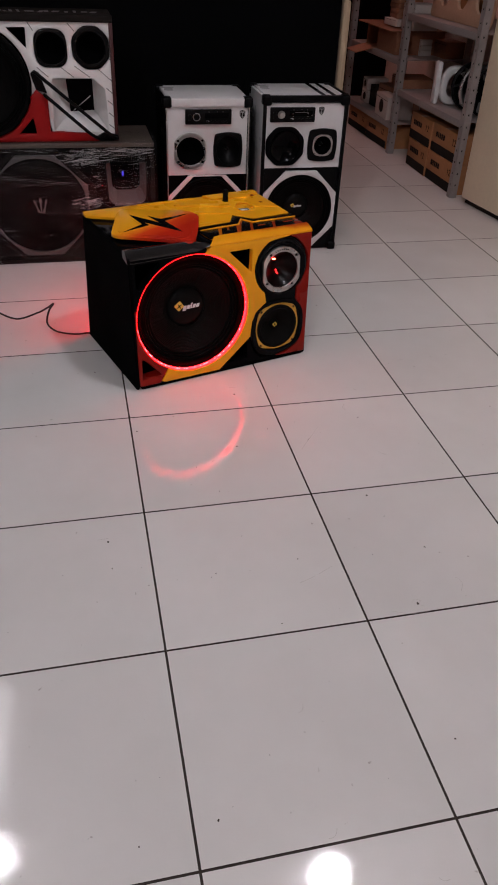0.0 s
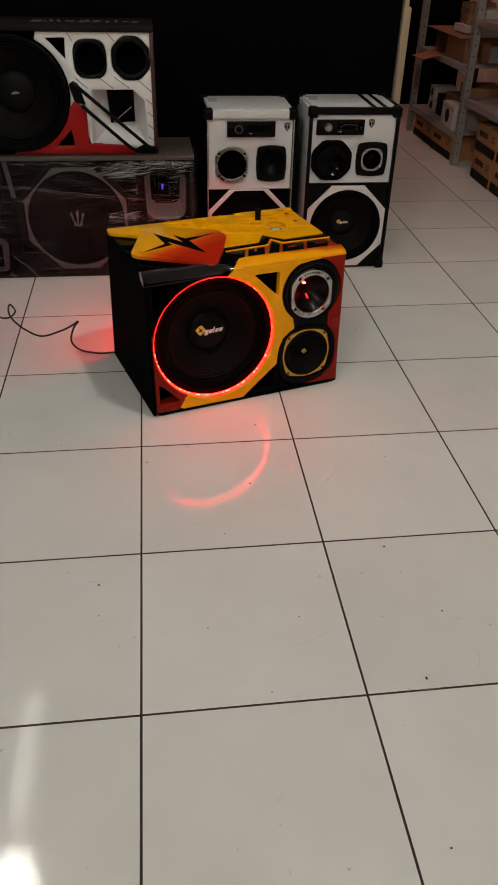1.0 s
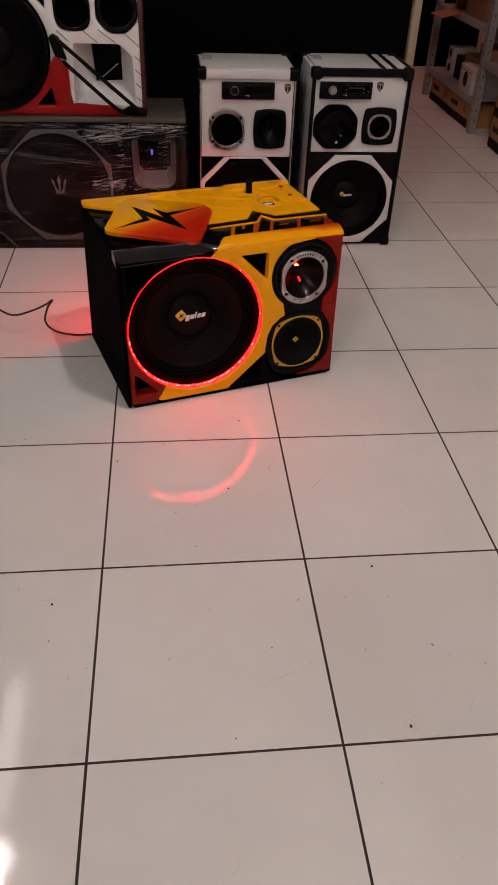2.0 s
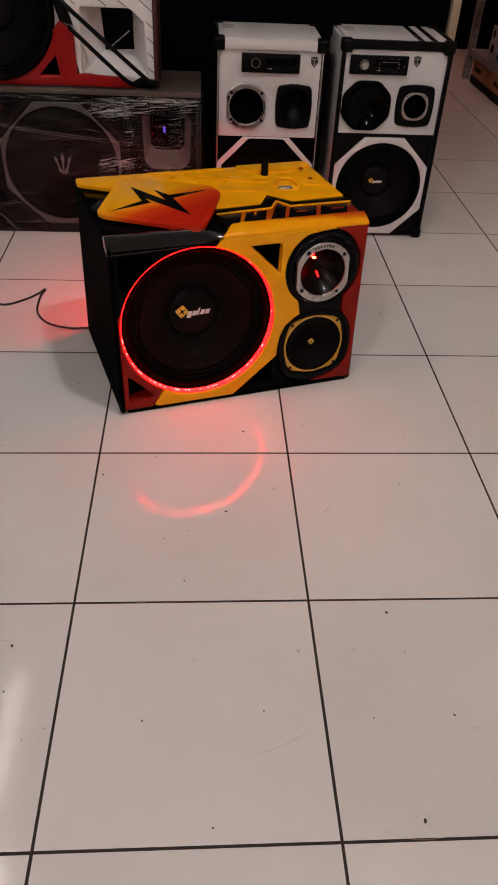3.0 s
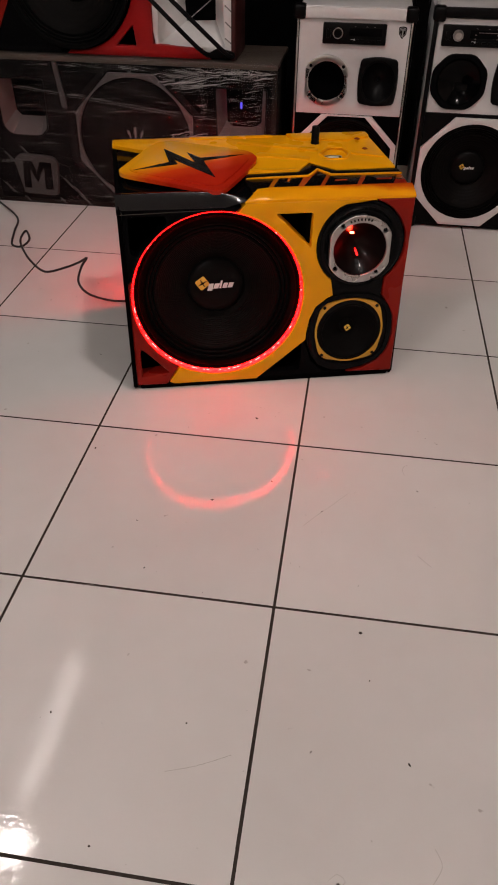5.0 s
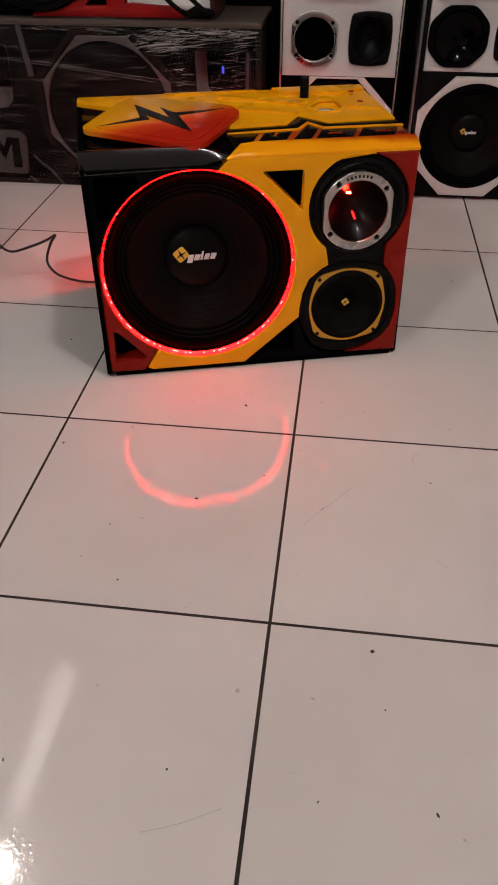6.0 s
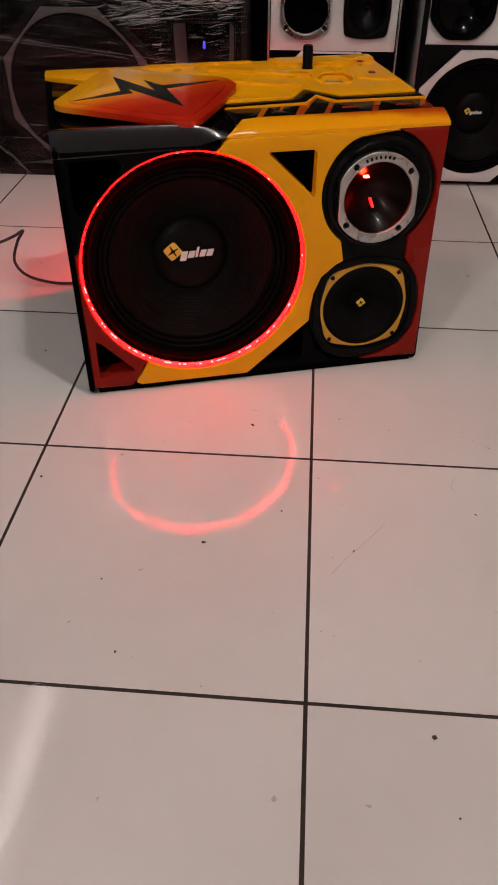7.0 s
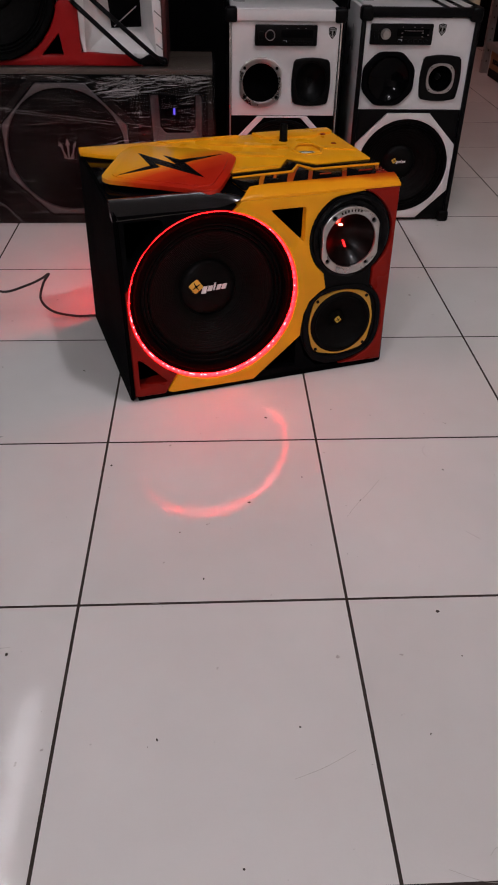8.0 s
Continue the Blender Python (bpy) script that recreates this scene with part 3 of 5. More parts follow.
    part("bowl_led", moved(plate(rounded([(0.4425, 0.3150), (0.4515, 0.3150), (0.4505, 0.3180), (0.4435, 0.3180)], 0.001), -0.0185, -0.0140), flat), BOWL_LED, tw, "small glowing red lamp in the bowl")
    # glowing bar put in for the LED's red reflection on the bowl
    throat = rounded([(0.4565, 0.2800), (0.4600, 0.2812), (0.4675, 0.2622), (0.4638, 0.2606)], 0.0017)
    part("led_streak", moved(plate(throat, -0.0270, -0.0225, (), 0.0015), flat), STREAK_GLOW, tw, "glowing red streak for the LED's reflection in the bowl")
    for a in (38, 128, 218, 308):
        part("screw", moved(turned([(0.0, 0.009), (0.003, 0.009), (0.004, 0.006), (0.004, 0.0)], 12), lambda c, a=a: flat(Vector((0.459 + 0.0605 * math.cos(radians(a)) + c.x, 0.292 + 0.0605 * math.sin(radians(a)) + c.y, c.z)))), MATT_BLACK, tw)
    glyphs = []
    for i in range(7):
        a = radians(112 - i * 6.6)
        glyphs.append(moved(plate([(-0.0015, -0.0024), (0.0015, -0.0024), (0.0015, 0.0024), (-0.0015, 0.0024)], 0.0121, 0.0125), lambda c, a=a: flat(Vector((0.459 + 0.0605 * math.cos(a) + c.x * math.sin(a) + c.y * math.cos(a), 0.292 + 0.0605 * math.sin(a) - c.x * math.cos(a) + c.y * math.sin(a), c.z)))))
    tagged(part("brand_strokes", joined(*glyphs), DECAL, tw, "small black strokes round the ring"), kind="stuff")

    # mid driver with an amber frame
    frame_out = []
    for k in range(8):
        r = 0.0755 if k % 2 == 0 else 0.0872
        frame_out.append((0.453 + r * math.cos(math.pi * k / 4), 0.1135 + r * math.sin(math.pi * k / 4)))
    frame_out = rounded(frame_out, 0.020, 5)
    md = part("mid_driver", moved(plate(frame_out, -0.004, 0.004, [circle(0.453, 0.113, 0.0690, 56)] + [circle(0.453 + sx * 0.0555, 0.113 + sz * 0.0545, 0.0028, 12) for sx in (-1, 1) for sz in (-1, 1)], 0.0015), flat), AMBER, t, "amber metal driver frame")
    prof = [(0.0692, 0.003), (0.067, 0.003), (0.063, 0.006), (0.059, 0.006), (0.056, 0.001)] + [(0.056 - 0.040 * i / 8, 0.001 - 0.022 * (i / 8) ** 0.9) for i in range(1, 9)]
    prof += [(0.016, -0.019), (0.012, -0.014), (0.006, -0.011), (0.0, -0.0105)]
    part("cone", moved(turned(prof), lambda c: flat(Vector((0.453 + c.x, 0.113 + c.y, c.z)))), CONE, md, "black paper cone")
    for sx in (-1, 1):
        for sz in (-1, 1):
            part("screw", moved(turned([(0.0, 0.0055), (0.0034, 0.0052), (0.0038, 0.003), (0.0, 0.003)], 10), lambda c: flat(Vector((0.453 + sx * 0.0555 + c.x, 0.113 + sz * 0.0545 + c.y, c.z)))), MATT_BLACK, md)
    diamond_logo(md, 0.453, 0.113, 0.0105, 0.0085, LEAN, 0, bars=False)

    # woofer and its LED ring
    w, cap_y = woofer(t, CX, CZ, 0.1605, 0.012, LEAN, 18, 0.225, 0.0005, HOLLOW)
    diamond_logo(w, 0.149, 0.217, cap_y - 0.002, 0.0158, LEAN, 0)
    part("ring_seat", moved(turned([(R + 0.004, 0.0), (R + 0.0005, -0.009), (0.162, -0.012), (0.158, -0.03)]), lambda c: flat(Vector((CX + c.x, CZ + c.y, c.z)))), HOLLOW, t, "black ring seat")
    strip = part("led_ring", moved(turned([(0.1683, -0.0068), (0.1712, -0.0015), (0.1717, -0.0018), (0.1688, -0.0072), (0.1683, -0.0068)], 96), lambda c: flat(Vector((CX + c.x, CZ + c.y, c.z)))), LED, t, "glowing red LED strip ring")
    part("led_band", moved(turned([(0.1716, -0.0014), (0.1716, 0.0040), (0.1721, 0.0040), (0.1721, -0.0014), (0.1716, -0.0014)], 96), lambda c: flat(Vector((CX + c.x, CZ + c.y, c.z)))), LED_BAND, strip, "inward facing glowing band")
    bead = turned([(0.0, 0.0012), (0.0012, 0.0010), (0.0016, 0.0), (0.0, -0.001)], 8)
    first = part("led", bead, BEAD, strip)
    for i in range(84):
        ob = first if i == 0 else new("led", first.data)
        a = 2 * math.pi * (i + 0.3 + 0.30 * math.sin(i * i * 1.7)) / 84
        ob.parent, ob.matrix_basis = strip, Matrix.Translation(flat(Vector((CX + 0.1697 * math.cos(a), CZ + 0.1697 * math.sin(a), -0.0038)))) @ Matrix.Rotation(-(a + math.pi / 2), 4, "Y") @ pose(0, 0, 0, 90) @ Matrix.Diagonal((1.3 + 1.5 * math.sin(i * 2.3) ** 4, 0.75 + 0.35 * math.sin(i * 4.1) ** 2, 1.0, 1.0))
        if math.sin(a + 0.35) < -0.35 and i % 5 != 2 or i % 11 == 0:
            ob.material_slots[0].link = "OBJECT"
            ob.material_slots[0].material = PALE_BEAD

    # top: black deck, yellow plate with folded ridges, raised flame panel, lettered band and the two lips
    part("top_deck", moved(plate([(-0.004, 0.034), (-0.013, 0.354), (0.546, 0.354), (0.556, 0.150), (0.558, 0.040)], -0.020, -0.010, (), 0.002), roof), DECK, t, "glossy black top deck")
    top = [(-0.015, 0.357), (-0.016, 0.322), (0.052, 0.281), (0.100, 0.296), (0.240, 0.226), (0.262, 0.170), (0.240, 0.131), (0.353, 0.137), (0.385, 0.185), (0.431, 0.139), (0.556, 0.143), (0.548, 0.357)]
    notch = rounded([(0.414, 0.230), (0.440, 0.266), (0.474, 0.262), (0.481, 0.226), (0.464, 0.193), (0.424, 0.196)], 0.008)
    part("top_plate", moved(plate(rounded(top, 0.005), -0.0065, 0.001, [notch], 0.0025, 3), roof), YELLOW, t, "yellow ridged top plate")
    folds = [([(0.262, 0.322), (0.418, 0.256), (0.411, 0.243), (0.250, 0.306)], 0.0050, 0.0060),
             ([(0.288, 0.244), (0.392, 0.203), (0.383, 0.190), (0.279, 0.226)], 0.0045, 0.0060),
             ([(0.250, 0.150), (0.350, 0.150), (0.352, 0.141), (0.246, 0.136)], 0.0030, 0.0028),
             ([(0.150, 0.353), (0.330, 0.354), (0.336, 0.344), (0.170, 0.338)], 0.0035, 0.0040),
             ([(0.480, 0.240), (0.549, 0.206), (0.550, 0.196), (0.484, 0.222)], 0.0040, 0.0045)]
    for pts, rise, soft_edge in folds:
        part("ridge", moved(plate(rounded(pts, 0.003), -0.001, rise, (), soft_edge * 0.7, 4), roof), YELLOW, t, "raised yellow ridge")
    part("rear_block", moved(plate(rounded([(0.362, 0.353), (0.384, 0.316), (0.440, 0.312), (0.496, 0.301), (0.512, 0.318), (0.547, 0.320), (0.546, 0.353)], 0.008), -0.001, 0.006, (), 0.0045, 4), roof), YELLOW, t, "raised yellow step at the back")
    part("notch_rim", tubed([roof(Vector((x, y, 0.0012))) for x, y in notch], 0.0030, 8, True), YELLOW, t, "rounded yellow rim of the recess")
    part("emblem_seat", moved(plate([(0.447 + (x - 0.447) * 1.04, 0.228 + (y - 0.228) * 1.04) for x, y in notch], -0.011, -0.007), lambda c: roof(Vector((c.x, c.y, c.z + 0.10 * (c.y - 0.215))))), YELLOW, t, "yellow recess floor")
    shield_line = rounded([(0.420, 0.228), (0.440, 0.236), (0.462, 0.230), (0.459, 0.200), (0.446, 0.193), (0.428, 0.197)], 0.003)
    part("emblem_outline", moved(plate([(0.4415 + (x - 0.4415) * 1.14, 0.214 + (y - 0.214) * 1.14) for x, y in shield_line], -0.0085, -0.0046, (), 0.0008), roof), WHITE_LOGO, t, "white shield outline")
    part("emblem", moved(plate(shield_line, -0.0080, -0.0040, (), 0.0008), roof), DECAL, t, "small black shield emblem")
    part("emblem_mark", moved(plate([(0.427, 0.223), (0.441, 0.229), (0.456, 0.225), (0.455, 0.216), (0.445, 0.219), (0.443, 0.200), (0.438, 0.200), (0.437, 0.219), (0.428, 0.215)], -0.0041, -0.0034), roof), WHITE_LOGO, t, "pale strokes on the emblem")
    for u, v in ((0.515, 0.304), (0.520, 0.254)):
        part("screw_cap", moved(turned([(0.0, 0.0014), (0.0052, 0.0012), (0.0062, 0.0)], 16), lambda c: roof(Vector((u + c.x, v + c.y, c.z + (0.006 if v > 0.29 else 0.001))))), RED, t, "small red screw cap")
    part("knob", moved(turned([(0.0, 0.036), (0.007, 0.036), (0.0085, 0.0335), (0.0085, 0.004), (0.010, 0.0)], 20), lambda c: roof(Vector((0.420 + c.x, 0.298 + c.y, c.z)))), MATT_BLACK, t, "black knob")
    panel = rounded([(-0.002, 0.150), (0.006, 0.129), (0.168, 0.030), (0.184, 0.027), (0.200, 0.038), (0.242, 0.112), (0.277, 0.186), (0.279, 0.202), (0.271, 0.232), (0.256, 0.246), (0.112, 0.316), (0.086, 0.313), (0.062, 0.284)], 0.011, 4)
    fl = part("flame_panel", moved(plate(panel, 0.0005, 0.0085, (), 0.0050, 5), roof), FLAME, t, "raised panel fading from yellow to red")
    part("panel_base", moved(plate([(0.145 + (x - 0.145) * 0.93, 0.170 + (y - 0.170) * 0.90) for x, y in panel], -0.016, 0.0010), roof), GLOSS_BLACK, fl, "black base")
    inner = [(0.148 + (x - 0.148) * 0.86, 0.165 + (y - 0.165) * 0.85) for x, y in panel]
    part("flame_field", moved(plate(inner, 0.0060, 0.0110, (), 0.0030, 4), roof), FLAME, fl, "inner field fading from yellow to red")
    bolt = [(0.028, 0.140), (0.099, 0.178), (0.092, 0.258), (0.150, 0.172), (0.138, 0.232), (0.164, 0.198), (0.252, 0.210), (0.168, 0.180), (0.183, 0.088), (0.110, 0.190), (0.116, 0.165)]
    part("bolt_decal", moved(plate(bolt, 0.0111, 0.0116), roof), DECAL, fl, "black lightning bolt")
    # band with slanted black blocks between orange strokes
    bandp = [(0.252, 0.053), (0.244, 0.106), (0.304, 0.111), (0.371, 0.114), (0.395, 0.148), (0.417, 0.116), (0.559, 0.114), (0.559, 0.053)]
    band = part("letter_band", moved(plate(bandp, -0.014, -0.003, (), 0.0015), roof), BAND, t, "orange to red band")
    blocks = [[(0.248, 0.050), (0.280, 0.056), (0.299, 0.104), (0.241, 0.104)], [(0.290, 0.058), (0.338, 0.058), (0.358, 0.106), (0.334, 0.105), (0.327, 0.086), (0.320, 0.086), (0.328, 0.104), (0.310, 0.104)],
              [(0.350, 0.058), (0.381, 0.058), (0.406, 0.114), (0.394, 0.136), (0.377, 0.110)], [(0.391, 0.060), (0.454, 0.058), (0.475, 0.108), (0.413, 0.109)], [(0.463, 0.058), (0.527, 0.058), (0.549, 0.108), (0.486, 0.107)]]
    for pts in blocks:
        part("block", moved(plate(rounded(pts, 0.002), -0.006, -0.0010, (), 0.001), roof), DECAL, band)
    for x0, x1 in ((0.416, 0.440), (0.500, 0.530)):
        part("block_slit", moved(plate([(x0, 0.082), (x1, 0.082), (x1 + 0.003, 0.088), (x0 + 0.003, 0.088)], -0.0012, -0.0004), roof), BAND, band, "thin orange slit")
    edge = [(0.243, 0.109), (0.304, 0.114), (0.370, 0.117), (0.395, 0.152), (0.419, 0.119), (0.560, 0.117), (0.559, 0.142), (0.432, 0.138), (0.385, 0.184), (0.354, 0.1365), (0.243, 0.131)]
    part("band_edge", moved(plate(edge, -0.011, -0.0006, (), 0.001), roof), DECAL, band, "black channel behind the band")
    upper, lower = [(0.245, 0.109), (0.304, 0.114), (0.370, 0.117), (0.395, 0.152), (0.419, 0.119), (0.561, 0.117)], [(0.245, 0.105), (0.304, 0.110), (0.372, 0.113), (0.395, 0.146), (0.416, 0.115), (0.561, 0.113)]
    part("yellow_line", moved(plate(upper + lower[::-1], -0.003, 0.0002, (), 0.0008), roof), YELLOW, band, "thin yellow outline")

    # lips along the upper front edge, lofted through upright sections
    def loft(sections):
        bm = bmesh.new()
        rows = [[bm.verts.new(p) for p in sec] for sec in sections]
        for r0, r1 in zip(rows, rows[1:]):
            for i in range(len(r0)):
                bm.faces.new((r0[i - 1], r0[i], r1[i], r1[i - 1]))
        bm.faces.new(rows[0])
        bm.faces.new(rows[-1][::-1])
        return bm
    ys = []
    for k in range(13):
        u = 0.232 + 0.330 * k / 12
        cut = min(1.0, (u - 0.232) / 0.030)
        back, high = 0.020 + 0.034 * cut, 0.390 + 0.0150 * cut
        ys.append([(u, 0.0160, 0.3885), (u, 0.0168, 0.3885 + 0.0035 * cut + 0.001), (u, 0.016 + 0.26 * (back - 0.016), 0.390 + 0.42 * (high - 0.390) + 0.0018), (u, 0.016 + 0.62 * (back - 0.016), 0.390 + 0.80 * (high - 0.390) + 0.0010), (u, back - 0.003, high), (u, back, high - 0.002), (u, back, 0.386)])
    part("front_lip", loft(ys), LIP, t, "yellow front lip with reddened rear edge")
    bs = []
    for k in range(25):
        u = -0.008 + 0.244 * k / 24
        tip = max(0.0, (u - 0.160) / 0.076)
        low, high = 0.3745 + 0.003 * max(0.0, u) / 0.16 + 0.0125 * tip ** 1.6, 0.4065 - 0.0130 * tip ** 1.7
        front, back = 0.0150 + 0.004 * tip, 0.0330 - 0.006 * tip
        sec = [(u, front, low)]
        for q in (0.12, 0.3, 0.5, 0.7, 0.86, 0.95, 1.0):
            sec.append((u, front + (back - front) * (q ** 1.12), low + (high - low) * (1 - (1 - q) ** 1.12)))
        bs.append(sec + [(u, back + 0.008, high + 0.0002 * (1 - tip)), (u, back + 0.018, high - 0.004), (u, back + 0.018, 0.384)])
    part("front_lip", loft(bs), BLACK_SATIN, t, "glossy black front lip")
    # LED strip at the back; unseen visor added to block its upward light
    part("led_visor", box(0.015, 0.47, 0.360, 0.445, 0.268, 0.278, 0.002), VINYL, t, "unseen black visor added to keep LED light low")
    part("rear_led", tubed([(0.03 + 0.28 * i / 12, 0.395, 0.262) for i in range(13)], 0.004, 8), REAR_LED, t, "glowing red LED strip under the visor")
    return t


party_speaker()


# ---------------------------------------------------------------- the two white karaoke cabinets
def car_stereo(parent, x0, x1, z0, z1, y, knob):
    d = part("stereo_deck", box(x0, x1, y - 0.012, y, z0, z1, 0.003), MATT_BLACK, parent, "black radio deck")
    h = z1 - z0
    part("volume_knob", moved(turned([(0.0, 0.010), (h * 0.17, 0.010), (h * 0.21, 0.007), (h * 0.22, 0.0)], 24), front_at(x0 + (x1 - x0) * 0.24, z0 + h * 0.52, y - 0.012)), knob, d, "round volume knob")
    part("knob_ring", moved(turned([(h * 0.22, 0.001), (h * 0.23, 0.004), (h * 0.26, 0.004), (h * 0.27, 0.0)], 24), front_at(x0 + (x1 - x0) * 0.24, z0 + h * 0.52, y - 0.012)), CHROME, d, "bright knob ring")
    part("display", box(x0 + (x1 - x0) * 0.42, x1 - 0.012, y - 0.0135, y - 0.0115, z0 + h * 0.42, z0 + h * 0.78, 0.0005), GLOSS_BLACK, d, "dark glossy display")
    for i in range(6):
        u = x0 + (x1 - x0) * (0.44 + 0.085 * i)
        part("button", box(u, u + 0.010, y - 0.0145, y - 0.0115, z0 + h * 0.14, z0 + h * 0.26, 0.0008), MATT_BLACK, d)
    part("button", box(x0 + 0.010, x0 + 0.022, y - 0.0145, y - 0.0115, z0 + h * 0.3, z0 + h * 0.7, 0.001), MATT_BLACK, d)
    for i in range(3):
        u = x0 + (x1 - x0) * (0.50 + 0.15 * i + 0.03 * (i % 2))
        part("key_label", box(u, u + 0.004, y - 0.0128, y - 0.0116, z0 + h * 0.84, z0 + h * 0.865), PORT_TRIM, d, "tiny grey key label")
    if knob is CHROME:
        part("print_line", box(x0 + (x1 - x0) * 0.54, x0 + (x1 - x0) * 0.84, y - 0.0143, y - 0.0134, z0 + h * 0.67, z0 + h * 0.695), PORT_TRIM, d, "thin line of pale print")
        for q, v in ((0.49, 0.36), (0.49, 0.55), (0.82, 0.38), (0.82, 0.56), (0.91, 0.46)):
            part("key_label", box(x0 + (x1 - x0) * q, x0 + (x1 - x0) * q + 0.004, y - 0.0143, y - 0.0134, z0 + h * v, z0 + h * (v + 0.05)), PORT_TRIM, d, "tiny grey key label")
    part("slot_label", box(x0 + (x1 - x0) * 0.45, x0 + (x1 - x0) * 0.51, y - 0.0140, y - 0.0132, z0 + h * 0.20, z0 + h * 0.27), WHITE_LOGO, d, "tiny pale label")


def shield(parent, cx, cz, y, s):
    out = rounded([(-s, s), (0, 1.25 * s), (s, s), (0.9 * s, -0.5 * s), (0, -1.6 * s), (-0.9 * s, -0.5 * s)], 0.2 * s)
    part("shield_badge", moved(plate(out, 0, 0.0015), front_at(cx, cz, y)), DECAL, parent, "small dark shield badge")
    trace = [(0.82 * a, 0.82 * b) for a, b in out]
    part("shield_edge", moved(plate(trace, 0.0012, 0.0020, [[(0.86 * a, 0.86 * b) for a, b in trace]]), front_at(cx, cz, y)), GREY_LOGO, parent, "pale inner outline")
    part("shield_mark", joined(moved(plate([(-0.6 * s, 0.35 * s), (0.6 * s, 0.35 * s), (0.6 * s, 0.6 * s), (-0.6 * s, 0.6 * s)], 0.0015, 0.002), front_at(cx, cz, y)),
                               moved(plate([(-0.15 * s, -1.0 * s), (0.15 * s, -1.0 * s), (0.15 * s, 0.3 * s), (-0.15 * s, 0.3 * s)], 0.0015, 0.002), front_at(cx, cz, y))), GREY_LOGO, parent, "pale strokes")


def octagon(cx, cz, w, h, c):
    return [(cx - w / 2 + c, cz + h / 2), (cx + w / 2 - c, cz + h / 2), (cx + w / 2, cz + h / 2 - c), (cx + w / 2, cz - h / 2 + c),
            (cx + w / 2 - c, cz - h / 2), (cx - w / 2 + c, cz - h / 2), (cx - w / 2, cz - h / 2 + c), (cx - w / 2, cz + h / 2 - c)]


def barrel(w, h):
    """A four-sided plate outline whose sides bulge a little and whose corners are rounded."""
    pts = []
    for x, z, nx, nz in ((-0.43, 0.5, 0, 1), (0.5, 0.43, 1, 0), (0.43, -0.5, 0, -1), (-0.5, -0.43, -1, 0)):
        run = (0.86 * nz, -0.86 * nx)
        for k in range(7):
            q = k / 6
            swell = 0.045 * (4 * q * (1 - q)) - 0.02
            pts.append(((x + run[0] * q + nx * swell) * w, (z + run[1] * q + nz * swell) * h))
    return pts


def karaoke_cabinet(x, width, dark):
    """A floor cabinet: white upper panel with a radio deck and two small drivers, woofer below."""
    W, D, H = width, 0.25, 0.597
    label = "white and black karaoke loudspeaker cabinet with aluminium edge strips" if dark else "white karaoke loudspeaker cabinet with black edging and striped top"
    t = thing("karaoke_cabinet", pose(x, 2.362, 0), label, "loudspeaker", "karaoke cabinets")
    sidemat = GLOSS_BLACK if dark else WHITE
    part("back_panel", box(0.008, W - 0.008, D - 0.012, D, 0.006, H - 0.008), MATT_BLACK, t)
    part("side_panel", box(0.0, 0.012, 0.006, D, 0.004, H - 0.004, 0.003), sidemat, t, "black side" if dark else "white side")
    part("side_panel", box(W - 0.012, W, 0.006, D, 0.004, H - 0.004, 0.003), sidemat, t, "black side" if dark else "white side")
    part("bottom_panel", box(0.012, W - 0.012, 0.006, D - 0.012, 0.004, 0.018), MATT_BLACK, t)
    part("top_panel", box(0.012, W - 0.012, 0.004, D - 0.001, H - 0.014, H, 0.002), WHITE, t, "white top")
    if dark:
        part("front_rail", box(0.014, W - 0.014, -0.006, 0.010, H - 0.030, H - 0.002, 0.003), WHITE, t)
        for u in (0.007, W - 0.011):
            part("edge_strip", box(u, u + 0.004, -0.006, 0.008, 0.03, H - 0.03, 0.001), CHROME, t, "thin aluminium edge strip")
            part("edge_strip", box(u - 0.004 if u < 0.1 else u + 0.004, u if u < 0.1 else u + 0.008, -0.004, 0.008, 0.03, H - 0.03), GLOSS_BLACK, t)
    else:
        part("front_rail", box(0.0, W, -0.007, 0.010, H - 0.022, H + 0.001, 0.004), MATT_BLACK, t, "black edging")
        for u in (0.0, W - 0.012):
            part("edge_strip", box(u, u + 0.012, -0.006, 0.010, 0.02, H - 0.022, 0.003), MATT_BLACK, t, "black edging")
        for u in (0.225, 0.265):
            part("stripe", box(u, u + 0.016, 0.012, D - 0.002, H - 0.001, H + 0.0012), DECAL, t, "black stripe")
        part("edge_strip", box(W - 0.010, W + 0.002, 0.012, D, H - 0.012, H + 0.002, 0.002), MATT_BLACK, t, "black edging")
    # corners
    for u in (0.0, W):
        for v in (0.0, D):
            for z in ((H,) if dark else (H, 0.0)):
                sx = 1 if u == 0 else -1
                sy = 1 if v == 0 else -1
                sz = -1 if z > 0.1 else 1
                xs, ys, zs = sorted((u - sx * 0.004, u + sx * 0.030)), sorted((v - sy * 0.010, v + sy * 0.030)), sorted((z - sz * 0.003 if z > 0.1 else 0.0, z + sz * 0.034))
                part("corner_guard", box(xs[0], xs[1], ys[0], ys[1], zs[0], zs[1], 0.008, 3), MATT_BLACK, t, "black plastic corner")
    y = 0.004
    x0, x1 = 0.013, W - 0.013
    zs = 0.320 if dark else 0.335
    # upper panel with driver cut-outs
    if dark:
        horn, hr, mid = (0.096, 0.410), 0.060, (0.240, 0.412)
    else:
        horn, hr, mid = (0.090, 0.417), 0.066, (0.240, 0.420)
